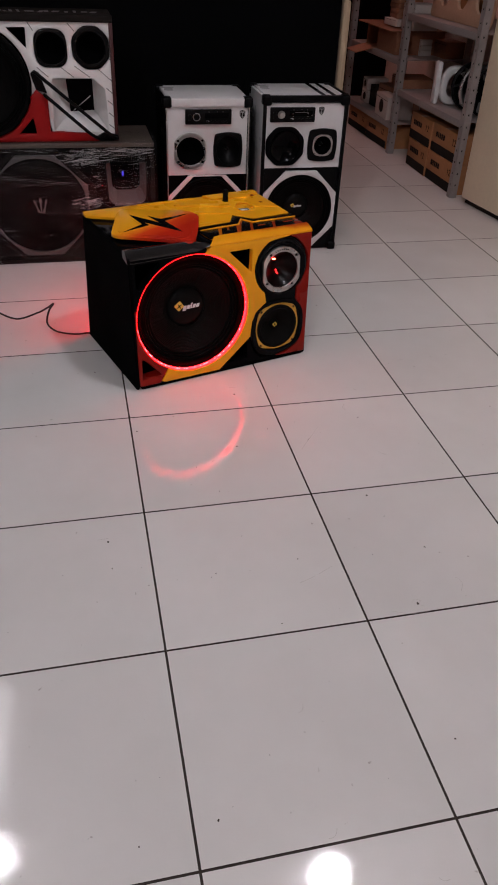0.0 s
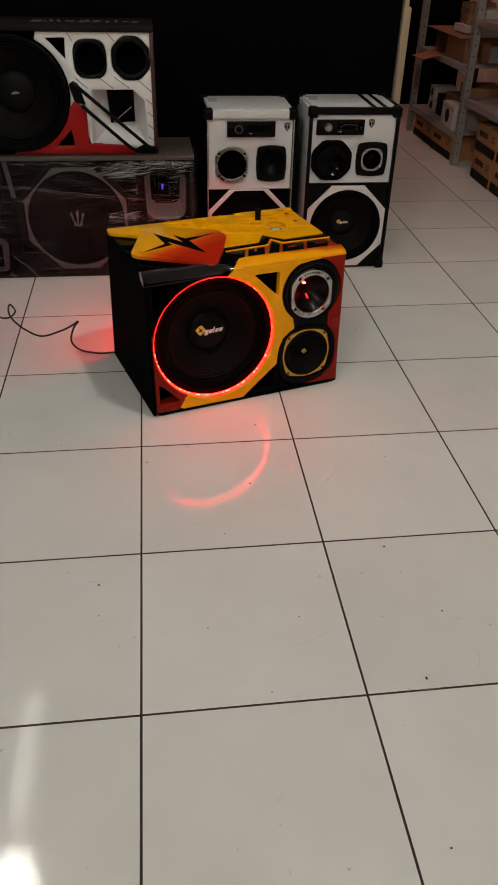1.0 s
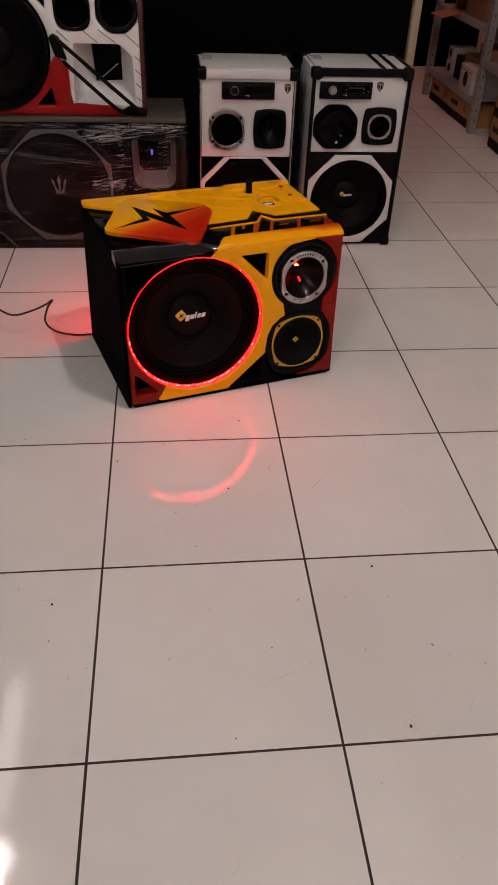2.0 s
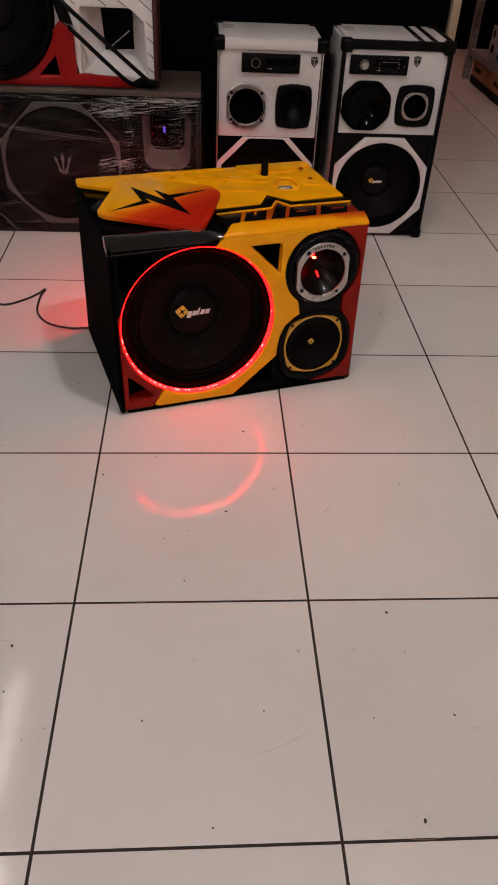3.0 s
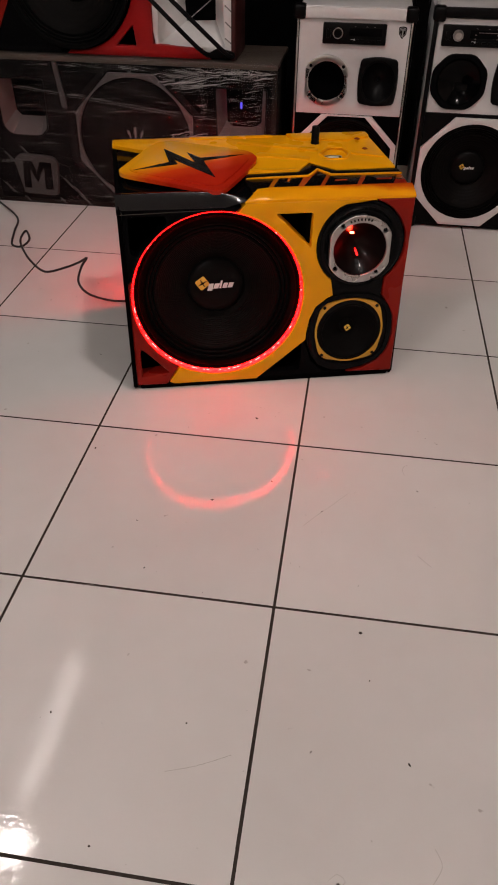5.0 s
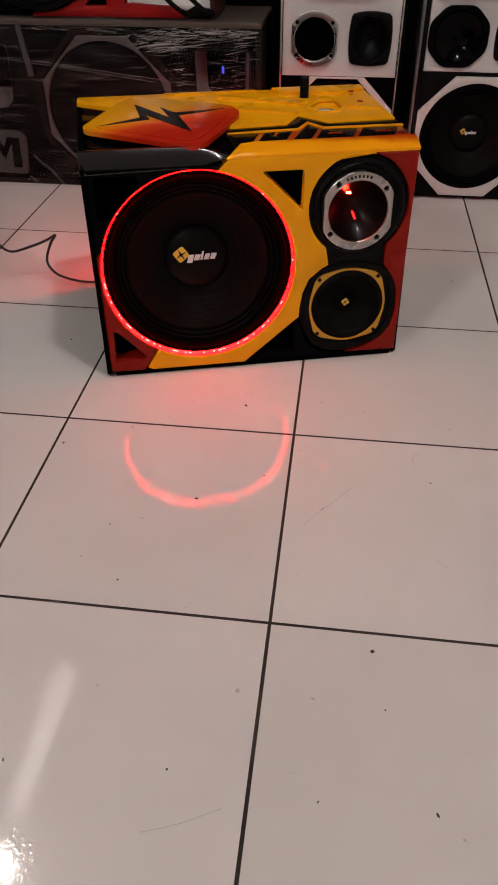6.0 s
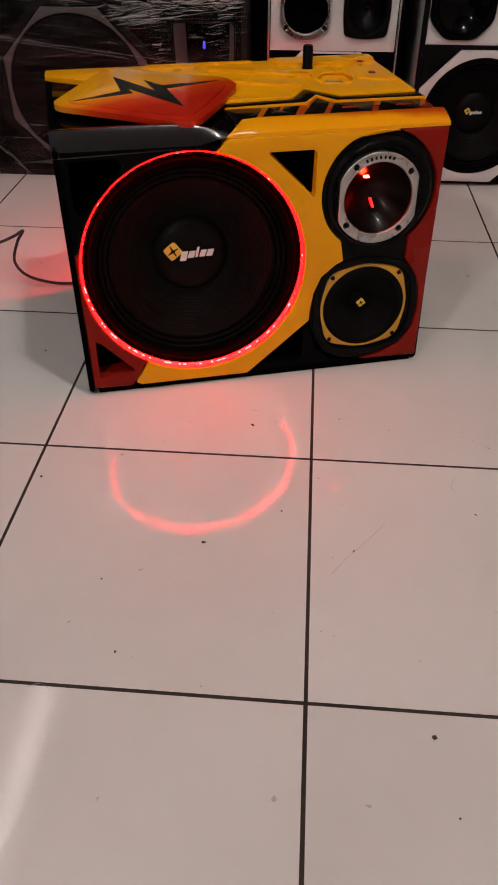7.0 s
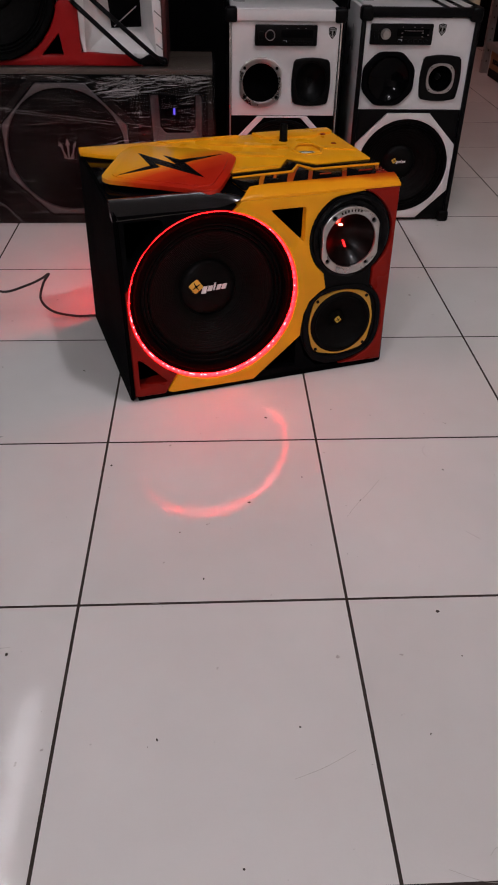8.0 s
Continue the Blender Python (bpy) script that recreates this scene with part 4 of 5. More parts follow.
    part("upper_panel", moved(plate([(x0, zs), (x1, zs), (x1, H - 0.026), (x0, H - 0.026)], -0.012, 0.0, [circle(horn[0], horn[1], hr * 0.92, 40), circle(mid[0], mid[1], 0.046 if dark else 0.040, 32, 0.056 if dark else 0.040)], 0.001), lambda c: (c.x, y - c.z, c.y)), WHITE, t, "white front panel")
    car_stereo(t, 0.078 if dark else 0.026, 0.250 if dark else 0.200, 0.506, 0.558, y, MATT_BLACK if dark else CHROME)
    shield(t, 0.293 if dark else 0.227, 0.540 if dark else 0.545, y, 0.011)
    dish = lambda r, d: [(r, 0.006), (r * 0.985, 0.003)] + [(r * 0.985 * q, 0.003 - d * (1 - q * q)) for q in (0.95, 0.9, 0.8, 0.7, 0.6, 0.5, 0.4, 0.3, 0.2, 0.1, 0.0)]
    bowl = lambda r, d: [(r, 0.006), (r * 0.96, 0.002), (r * 0.86, -d * 0.35), (r * 0.6, -d * 0.75), (r * 0.3, -d), (0.0, -d)]
    if dark:
        ring_line = [(max(-0.0600, min(0.0600, 0.0675 * math.cos(radians(a)))), 0.0675 * math.sin(radians(a))) for a in range(0, 360, 5)]
        notches = [circle(0.0595 * math.cos(radians(a)), 0.0595 * math.sin(radians(a)), 0.0050, 12) for a in (40, 140, 220, 320)]
        h = part("tweeter", moved(plate(ring_line, 0, 0.011, [circle(0, 0, 0.0515, 48)] + notches, 0.0025, 3), front_at(horn[0], horn[1], y)), CHROME, t, "brushed aluminium tweeter ring")
        part("horn", moved(turned(dish(0.0525, 0.042)), front_at(horn[0], horn[1], y - 0.003)), HOLLOW, h)
        for a in (40, 140, 220, 320):
            part("screw", moved(turned([(0.0, 0.0075), (0.0036, 0.0075), (0.0046, 0.005), (0.0046, -0.002)], 12), front_at(horn[0] + 0.0595 * math.cos(radians(a)), horn[1] + 0.0595 * math.sin(radians(a)), y - 0.002)), MATT_BLACK, h)
        m = part("mid_driver", moved(plate(barrel(0.106, 0.122), 0, 0.010, [circle(0, 0, 0.044, 40, 0.052)], 0.004), front_at(mid[0], mid[1], y)), MATT_BLACK, t, "black horn driver")
        part("horn", moved(moved(turned(dish(0.0445, 0.032)), lambda c: (c.x, c.y * 1.18, c.z)), front_at(mid[0], mid[1], y - 0.003)), MATT_BLACK, m)
        part("phase_plug", moved(turned([(0.0, 0.016), (0.004, 0.013), (0.008, 0.0)], 16), front_at(mid[0], mid[1], y + 0.030)), MATT_BLACK, m)
    else:
        h = part("horn_driver", moved(plate(rounded(octagon(0, 0, 0.150, 0.142, 0.040), 0.016), 0, 0.010, [circle(0, 0, hr * 0.9, 40)], 0.004), front_at(horn[0], horn[1], y)), GLOSS_BLACK, t, "glossy black horn")
        part("horn", moved(turned(dish(hr * 0.905, 0.024)), front_at(horn[0], horn[1], y - 0.003)), GLASSY, h)
        m = part("tweeter", moved(plate(barrel(0.112, 0.116), 0, 0.008, [circle(0, 0, 0.033, 40)], 0.004), front_at(mid[0], mid[1], y)), MATT_BLACK, t, "black tweeter plate")
        part("ring", moved(plate(squircle(0, 0, 0.080, 0.080, 2.8), 0.008, 0.011, [circle(0, 0, 0.0345, 40)] + [circle(0.0285 * sx, 0.0285 * sz, 0.0020, 10) for sx in (-1, 1) for sz in (-1, 1)], 0.001), front_at(mid[0], mid[1], y)), STEEL, m, "grey metal ring")
        part("horn", moved(turned(bowl(0.0345, 0.03)), front_at(mid[0], mid[1], y - 0.003)), HORN, m)
        part("phase_plug", moved(turned([(0.0, 0.016), (0.005, 0.013), (0.009, 0.0)], 16), front_at(mid[0], mid[1], y + 0.024)), MATT_BLACK, m)
    # lower panel with white octagon round the woofer
    cx, cz, r = W / 2 - 0.002, 0.172, 0.138
    part("lower_panel", moved(plate([(x0, 0.018), (x1, 0.018), (x1, zs - 0.002), (x0, zs - 0.002)], -0.012, 0.0, [circle(cx, cz, r * 0.93, 48)], 0.001), lambda c: (c.x, y - c.z, c.y)), VINYL if dark else MATT_BLACK, t, "black lower panel")
    outer = octagon(cx, cz - 0.003, 0.302, 0.312, 0.088)
    if dark:
        part("octagon_frame", moved(plate(octagon(cx, cz - 0.002, 0.304, 0.298, 0.080), 0, 0.009, [octagon(cx, cz - 0.002, 0.276, 0.291, 0.084)], 0.0012), lambda c: (c.x, y - c.z, c.y)), WHITE, t, "white octagonal frame")
    else:
        part("octagon_frame", moved(plate(outer, 0, 0.010, [circle(cx, cz, r, 64)], 0.002), lambda c: (c.x, y - c.z, c.y)), WHITE, t, "white octagonal frame")
    w, cap = woofer(t, cx, cz, r, y - 0.004, 0.0, 7)
    diamond_logo(w, cx - 0.018, cz + 0.008, cap - 0.002, 0.009, 0.0, 0)
    return t


karaoke_cabinet(0.252, 0.326, True).scale = (1.0, 1.0, 0.986)
karaoke_cabinet(0.624, 0.330, False).scale = (1.0, 1.0, 0.996)


# ---------------------------------------------------------------- the film-wrapped loudspeaker
def wrapped_speaker():
    X0, W, D, H = -0.700, 0.910, 0.290, 0.440
    t = thing("wrapped_speaker", pose(X0, 2.338, 0), "dark grey loudspeaker box wrapped in clear stretch film", "loudspeaker")
    part("carcass", joined(box(0.0, W, 0.12, D, 0.0, H - 0.014, 0.006), box(0.0, 0.014, 0.010, 0.12, 0.0, H - 0.014), box(W - 0.014, W, 0.010, 0.12, 0.0, H - 0.014), box(0.014, W - 0.014, 0.010, 0.12, 0.0, 0.014)), SLATE, t, "dark box walls")
    part("top_board", box(-0.001, W + 0.001, 0.008, D, H - 0.014, H, 0.003), PLY, t, "grey-brown top board")
    fx = lambda x: x - X0
    face = lambda c: (c.x, 0.012 - c.z, c.y)
    pr = rounded([(fx(0.030), 0.372), (fx(0.036), 0.235), (fx(0.060), 0.212), (fx(0.155), 0.212), (fx(0.176), 0.232), (fx(0.178), 0.376)], 0.012)
    pl = [(0.938 - x, z) for x, z in pr][::-1]
    cx, cz, r = fx(-0.217), 0.219, 0.171
    part("baffle", moved(plate([(0, 0.008), (W, 0.008), (W, H - 0.006), (0, H - 0.006)], -0.03, 0.0, [pr, pl, circle(cx, cz, r * 0.95, 56)], 0.002), face), DARK_PANEL, t, "charcoal front")
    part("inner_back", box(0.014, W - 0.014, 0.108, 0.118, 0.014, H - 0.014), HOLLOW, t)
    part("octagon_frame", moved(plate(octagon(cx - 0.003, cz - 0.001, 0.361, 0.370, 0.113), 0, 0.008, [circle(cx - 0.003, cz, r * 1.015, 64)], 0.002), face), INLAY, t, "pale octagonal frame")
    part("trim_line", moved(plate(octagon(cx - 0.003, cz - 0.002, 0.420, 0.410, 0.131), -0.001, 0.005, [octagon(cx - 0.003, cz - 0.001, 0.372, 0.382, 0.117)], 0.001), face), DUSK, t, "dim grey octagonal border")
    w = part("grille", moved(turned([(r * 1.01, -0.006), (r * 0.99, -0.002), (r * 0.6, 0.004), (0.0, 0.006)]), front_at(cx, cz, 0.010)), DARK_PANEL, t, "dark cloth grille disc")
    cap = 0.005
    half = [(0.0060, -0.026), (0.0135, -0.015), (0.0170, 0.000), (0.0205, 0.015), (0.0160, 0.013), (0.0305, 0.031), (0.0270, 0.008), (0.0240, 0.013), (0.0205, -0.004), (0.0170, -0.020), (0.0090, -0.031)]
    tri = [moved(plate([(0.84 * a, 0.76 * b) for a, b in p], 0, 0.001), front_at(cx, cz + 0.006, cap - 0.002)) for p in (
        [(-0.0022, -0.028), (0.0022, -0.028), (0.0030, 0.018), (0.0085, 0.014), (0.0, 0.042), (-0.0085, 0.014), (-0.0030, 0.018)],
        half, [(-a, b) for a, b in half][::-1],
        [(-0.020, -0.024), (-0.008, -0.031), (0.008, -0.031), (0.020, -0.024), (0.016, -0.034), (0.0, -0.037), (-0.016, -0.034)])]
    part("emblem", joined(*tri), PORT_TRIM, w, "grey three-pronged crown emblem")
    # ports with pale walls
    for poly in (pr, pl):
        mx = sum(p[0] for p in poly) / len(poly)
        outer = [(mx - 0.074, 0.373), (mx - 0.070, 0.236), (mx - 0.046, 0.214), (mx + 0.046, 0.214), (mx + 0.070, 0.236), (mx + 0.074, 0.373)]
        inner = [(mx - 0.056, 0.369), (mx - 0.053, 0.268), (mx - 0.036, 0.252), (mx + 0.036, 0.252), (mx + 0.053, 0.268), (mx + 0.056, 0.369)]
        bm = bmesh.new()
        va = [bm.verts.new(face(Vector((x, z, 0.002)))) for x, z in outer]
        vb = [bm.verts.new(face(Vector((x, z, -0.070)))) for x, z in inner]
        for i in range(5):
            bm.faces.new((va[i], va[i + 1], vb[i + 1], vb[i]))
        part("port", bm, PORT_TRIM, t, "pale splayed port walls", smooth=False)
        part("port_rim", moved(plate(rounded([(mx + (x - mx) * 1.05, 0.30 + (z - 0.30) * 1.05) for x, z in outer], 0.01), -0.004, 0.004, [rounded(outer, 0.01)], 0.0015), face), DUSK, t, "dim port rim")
        # black sheet at the port's end stands for its dark inside
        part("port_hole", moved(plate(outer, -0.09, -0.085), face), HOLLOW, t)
    # glowing sliver put in for a blue LED mirrored by the film
    part("blue_glint", box(fx(0.093), fx(0.099), 0.078, 0.084, 0.304, 0.322, 0.002), BLUE_GLINT, t, "small blue glow for an LED reflected in the film")
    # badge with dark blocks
    bd = rounded([(fx(-0.622), 0.140), (fx(-0.600), 0.157), (fx(-0.495), 0.152), (fx(-0.478), 0.135), (fx(-0.490), 0.030), (fx(-0.602), 0.034)], 0.014)
    part("badge", moved(plate(bd, 0, 0.012, (), 0.004), face), PALE_TRIM, t, "pale badge plate")
    blk = []
    for p in ([(-0.600, 0.052), (-0.576, 0.052), (-0.570, 0.136), (-0.592, 0.136)], [(-0.530, 0.050), (-0.503, 0.050), (-0.500, 0.134), (-0.524, 0.134)], [(-0.584, 0.136), (-0.552, 0.070), (-0.516, 0.136), (-0.536, 0.136), (-0.551, 0.106), (-0.564, 0.136)]):
        blk.append(moved(plate([(fx(x), z) for x, z in p], 0.012, 0.013), face))
    part("badge_mark", joined(*blk), DARK_PANEL, t, "dark angular strokes")
    for k, (x, z) in enumerate(((-0.655, 0.160), (-0.600, 0.178), (-0.670, 0.060), (-0.610, 0.020), (-0.470, 0.085), (-0.440, 0.060), (-0.490, 0.020), (-0.415, 0.030))):
        s = plate([(0, 0), (0.006, 0), (0.034, -0.030), (0.028, -0.030)], 0, 0.004)
        part("slot", moved(s, lambda c: face(Vector((fx(x) + c.x, z + c.y, c.z)))), PALE_TRIM, t, "pale slanted slot")
    part("brace", moved(plate([(fx(-0.455), 0.425), (fx(-0.442), 0.425), (fx(-0.425), 0.300), (fx(-0.440), 0.300)], 0, 0.006), face), PALE_TRIM, t, "pale brace")

    # film: slack sheet over the front and round the upper edge
    bm = bmesh.new()
    nx, nz = 120, 230
    rows = []
    for j in range(nz + 1):
        row = []
        for i in range(nx + 1):
            u, s = i / nx, j / nz
            x = -0.008 + (W + 0.016) * u
            length = s * (H + 0.17)
            slant = length + 0.16 * x + 0.02 * noise.noise(Vector((x * 3, length * 4, 8.0)))
            pull = 0.35 + 0.65 * max(0.0, min(1.0, 0.5 + 1.6 * noise.noise(Vector((x * 3.5, length * 3.5, 2.2)))))
            ridge = (1 - abs(noise.noise(Vector((x * 2.2, slant * 75, 1.7))))) ** 3
            fine = (1 - abs(noise.noise(Vector((x * 5.0, slant * 150, 6.0))))) ** 3
            bulge = pull * (0.0050 * ridge + 0.0018 * fine) + 0.004 * noise.noise(Vector((x * 6, length * 7, 3.0)))
            if length < H:
                p = (x, -0.012 - bulge, length)
            else:
                p = (x, -0.010 + (length - H), H + 0.006 + bulge * 0.6)
            row.append(bm.verts.new(p))
        rows.append(row)
    for j in range(nz):
        for i in range(nx):
            bm.faces.new((rows[j][i], rows[j][i + 1], rows[j + 1][i + 1], rows[j + 1][i]))
    film = part("film", bm, FILM, t, "crumpled clear stretch film")
    rng = random.Random(4)
    strands = []
    # pale strands put in as crease glints, in tufts: middle, spread, number, slope, length
    tufts = ((0.78, H - 0.016, 0.070, 0.007, 150, -0.03, 0.030), (0.70, H - 0.030, 0.080, 0.005, 50, 0.02, 0.034), (0.655, 0.392, 0.036, 0.010, 90, 0.12, 0.034), (0.590, 0.385, 0.020, 0.006, 24, 0.10, 0.022), (0.640, 0.236, 0.024, 0.013, 70, 0.20, 0.028),
             (0.690, 0.330, 0.010, 0.030, 22, 0.15, 0.016), (0.775, 0.227, 0.034, 0.005, 26, -0.03, 0.026), (0.835, 0.325, 0.016, 0.024, 20, 0.22, 0.026), (0.860, 0.390, 0.016, 0.018, 24, 0.10, 0.022), (0.42, H - 0.018, 0.130, 0.005, 26, -0.03, 0.030))
    for mx, mz, sx, sz, count, slope, reach in tufts:
        for k in range(count):
            x, z, ln = rng.gauss(mx, sx), rng.gauss(mz, sz), reach * (0.3 + 1.7 * rng.random() ** 2)
            tilt, r0, sag = slope + rng.gauss(0, 0.07), rng.choice((0.00008, 0.00012, 0.00018, 0.00030)), rng.uniform(-0.0030, 0.0030)
            if 0.02 < z < H - 0.010 and 0.0 < x < W - ln:
                strands.append(tubed([(x + ln * i / 7, -0.0185 - 0.0006 * math.sin(i * 2.1 + k), z + tilt * ln * i / 7 + sag * math.sin(math.pi * i / 7) + rng.uniform(-0.0004, 0.0004)) for i in range(8)], r0, 4))
    for x0, z0, x1, z1 in ((0.10, 0.366, 0.87, 0.280), (0.13, 0.358, 0.62, 0.300), (0.60, 0.372, 0.90, 0.412)):
        strands.append(tubed([(x0 + (x1 - x0) * i / 20, -0.020, z0 + (z1 - z0) * i / 20 + rng.uniform(-0.001, 0.001)) for i in range(21)], 0.00014, 4))
    tagged(part("creases", joined(*strands), CREASE_GLINT, film, "pale strands for glints along the film creases"), kind="stuff")


wrapped_speaker()


# ---------------------------------------------------------------- the white and red loudspeaker on top of it
def stacked_speaker():
    X0, X1, Y, Z, D, H = -0.84, 0.096, 2.362, 0.449, 0.185, 0.378
    t = thing("stacked_speaker", pose(X0 - 0.010, Y, Z - 0.006), "white and red loudspeaker with crossing black bars standing on another speaker", "loudspeaker")
    W = X1 - X0
    f = lambda x, z: (x - X0, z - Z)
    face = lambda c: (c.x, 0.010 - c.z, c.y)
    part("carcass", joined(box(0.0, W, 0.14, D, 0.0, H, 0.004), box(0.0, W, 0.012, 0.14, H - 0.012, H), box(0.0, W, 0.012, 0.14, 0.0, 0.012)), HOLLOW, t, "black inner box")
    part("side_panel", box(W - 0.012, W + 0.001, 0.004, D, 0.0, H, 0.003), surface("maroon_vinyl", (0.05, 0.008, 0.008), 0.5, bump=0.3), t, "dark maroon side")
    part("side_panel", box(-0.001, 0.012, 0.004, D, 0.0, H, 0.003), VINYL, t)
    cx, cz = f(-0.372, 0.643)
    r = 0.178
    tri = rounded([f(-0.253, 0.808), f(-0.193, 0.745), f(-0.189, 0.810)], 0.006)
    h1 = squircle(*f(-0.113, 0.748), 0.108, 0.118, 3.2)
    h2 = rounded(octagon(*f(0.020, 0.750), 0.126, 0.132, 0.036), 0.016)
    win = rounded([f(-0.118, 0.655), f(0.020, 0.655), f(0.058, 0.622), f(0.064, 0.482), f(-0.128, 0.482)], 0.005)
    ringl = arc(cx, cz, r + 0.004, 62, -20, 20)
    white = [f(-0.28, 0.827)] + ringl + [f(-0.150, 0.570), f(-0.135, 0.475), f(0.010, 0.462), f(0.095, 0.460), f(0.095, 0.827)]
    part("front_shell", moved(plate(white, -0.02, 0.0, [tri, h1, h2, win], 0.004, 2), face), WHITE_PAINT, t, "white grooved front shell")
    for (xa, za), (xb, zb) in (((-0.18, 0.825), (-0.165, 0.800)), ((-0.052, 0.824), (-0.030, 0.800)), ((-0.165, 0.690), (-0.130, 0.660)), ((-0.085, 0.690), (-0.045, 0.660)), ((-0.040, 0.695), (0.010, 0.660)),
                               ((0.040, 0.685), (0.094, 0.640)), ((0.064, 0.625), (0.094, 0.600)), ((0.066, 0.585), (0.094, 0.562)), ((0.067, 0.545), (0.094, 0.522)), ((0.066, 0.505), (0.094, 0.484)), ((0.080, 0.760), (0.094, 0.748)), ((0.075, 0.722), (0.094, 0.706))):
        a, b = Vector(f(xa, za)), Vector(f(xb, zb))
        n = Vector((-(b - a).y, (b - a).x)).normalized() * 0.0016
        part("groove", moved(plate([tuple(a - n), tuple(b - n), tuple(b + n), tuple(a + n)], 0.0003, 0.0012), face), GREY_LOGO, t, "thin grey groove")
    for pts, d in ((h1, "horn"), (h2, "horn")):
        mx, mz = sum(p[0] for p in pts) / len(pts), sum(p[1] for p in pts) / len(pts)
        h = part("horn", moved(plate([(mx + (x - mx) * 0.995, mz + (z - mz) * 0.995) for x, z in pts], -0.004, 0.003, [circle(mx, mz, 0.048, 40)], 0.003), face), HORN, t, "black horn")
        part("bowl", moved(turned([(0.0485, 0.001), (0.047, -0.01), (0.036, -0.035), (0.02, -0.05), (0.0, -0.055)]), lambda c: face(Vector((mx + c.x, mz + c.y, c.z)))), HOLLOW, h)
    part("port_triangle", moved(plate(tri, -0.05, -0.045), face), HOLLOW, t)
    # splayed port with white walls and a dark driver at its end
    inner = [f(-0.074, 0.653), f(0.018, 0.653), f(0.020, 0.640), f(0.020, 0.532), f(-0.066, 0.528)]
    outer = [f(-0.118, 0.655), f(0.020, 0.655), f(0.058, 0.622), f(0.064, 0.482), f(-0.128, 0.482)]
    bm = bmesh.new()
    va = [bm.verts.new(face(Vector((x, z, -0.010)))) for x, z in outer]
    vb = [bm.verts.new(face(Vector((x, z, -0.110)))) for x, z in inner]
    for i in range(5):
        bm.faces.new((va[i - 1], va[i], vb[i], vb[i - 1]))
    part("port", bm, WHITE_PAINT, t, "splayed white port walls", smooth=False)
    drv = part("port_driver", moved(plate(rounded([f(-0.080, 0.66), f(0.024, 0.66), f(0.024, 0.545), f(0.0, 0.520), f(-0.05, 0.520), f(-0.080, 0.545)], 0.01), -0.120, -0.111), face), GLOSS_BLACK, t, "dark driver inside the port")
    part("bracket", tubed([(f(-0.055, 0)[0], 0.10, f(0, 0.535)[1]), (f(0.010, 0)[0], 0.10, f(0, 0.585)[1])], 0.0015, 6), CHROME, drv, "thin metal bracket")
    # red lower shell
    red = [f(-0.200, 0.596), f(-0.176, 0.622), f(-0.140, 0.592), f(-0.141, 0.484), f(0.000, 0.478), f(0.026, 0.450), f(-0.40, 0.450)] + arc(cx, cz, r + 0.004, -95, -18, 16)
    part("lower_shell", moved(plate(red, -0.01, 0.010, [rounded([f(-0.197, 0.530), f(-0.190, 0.477), f(-0.249, 0.477)], 0.004)], 0.004, 2), face), surface("bright_red_lacquer", (0.28, 0.006, 0.006), 0.35, spec=0.15, coat=0.05, bump=0.06, spread=0.08), t, "bright red lower shell")
    left = [f(-0.80, 0.450), f(-0.42, 0.450)] + arc(cx, cz, r + 0.004, -105, -255, 30) + [f(-0.42, 0.827), f(-0.80, 0.827)]
    part("left_shell", moved(plate(left, -0.01, 0.004, (), 0.003), face), GLOSS_BLACK, t, "black shell")
    part("accent", moved(plate([f(-0.62, 0.50), f(-0.60, 0.50), f(-0.545, 0.60), f(-0.560, 0.61)], 0.004, 0.008), face), RED, t, "red accent")
    # bars
    for a, b in (((-0.172, 0.676), (0.088, 0.462)), ((-0.150, 0.606), (0.020, 0.464))):
        (xa, za), (xb, zb) = f(*a), f(*b)
        part("bar", tubed(smooth_line([(xa, -0.004, za), (xa + 0.02, -0.02, za - 0.014), (xb - 0.03, -0.02, zb + 0.022), (xb, -0.004, zb)], 5), 0.006, 10), MATT_BLACK, t, "slanted black bar")
    part("bar_foot", moved(plate(rounded([f(0.010, 0.462), f(0.045, 0.480), f(0.095, 0.472), f(0.097, 0.457), f(0.014, 0.456)], 0.004), 0, 0.014, (), 0.003), face), MATT_BLACK, t, "black bar foot")
    part("bar_head", moved(plate(rounded([f(-0.190, 0.672), f(-0.178, 0.682), f(-0.160, 0.675), f(-0.140, 0.610), f(-0.176, 0.622)], 0.004), 0, 0.014, (), 0.003), face), MATT_BLACK, t, "black bar head")
    w, cap = woofer(t, cx, cz, r, -0.012, 0.0, 5)
    part("cap_mark", moved(plate(rounded([(-0.014, -0.005), (0.016, -0.002), (0.012, 0.004), (-0.006, 0.003)], 0.001), 0, 0.001), front_at(cx, cz, cap - 0.002)), GREY_LOGO, w, "small pale mark")
    # flat carton lying on top, printed with grey strokes
    c = thing("flat_carton", pose(X0 - 0.010, Y, Z - 0.006 + H), "dark grey flat carton lying on the white loudspeaker", "carton")
    part("carton", box(-0.01, W + 0.001, 0.0, D + 0.02, 0.0, 0.022, 0.004), SLATE, c)
    rng = random.Random(9)
    x = W - 0.05
    for i in range(12):
        wd, y0, y1, lean = rng.uniform(0.008, 0.034), rng.uniform(0.050, 0.075), rng.uniform(0.095, 0.135), rng.uniform(-0.012, 0.012)
        part("print", plate([(x - wd, y0), (x, y0), (x + lean, y1), (x - wd + lean, y1)], 0.022, 0.0228), PORT_TRIM, c, "worn grey printed stroke")
        x -= wd + rng.uniform(0.006, 0.022)


stacked_speaker()


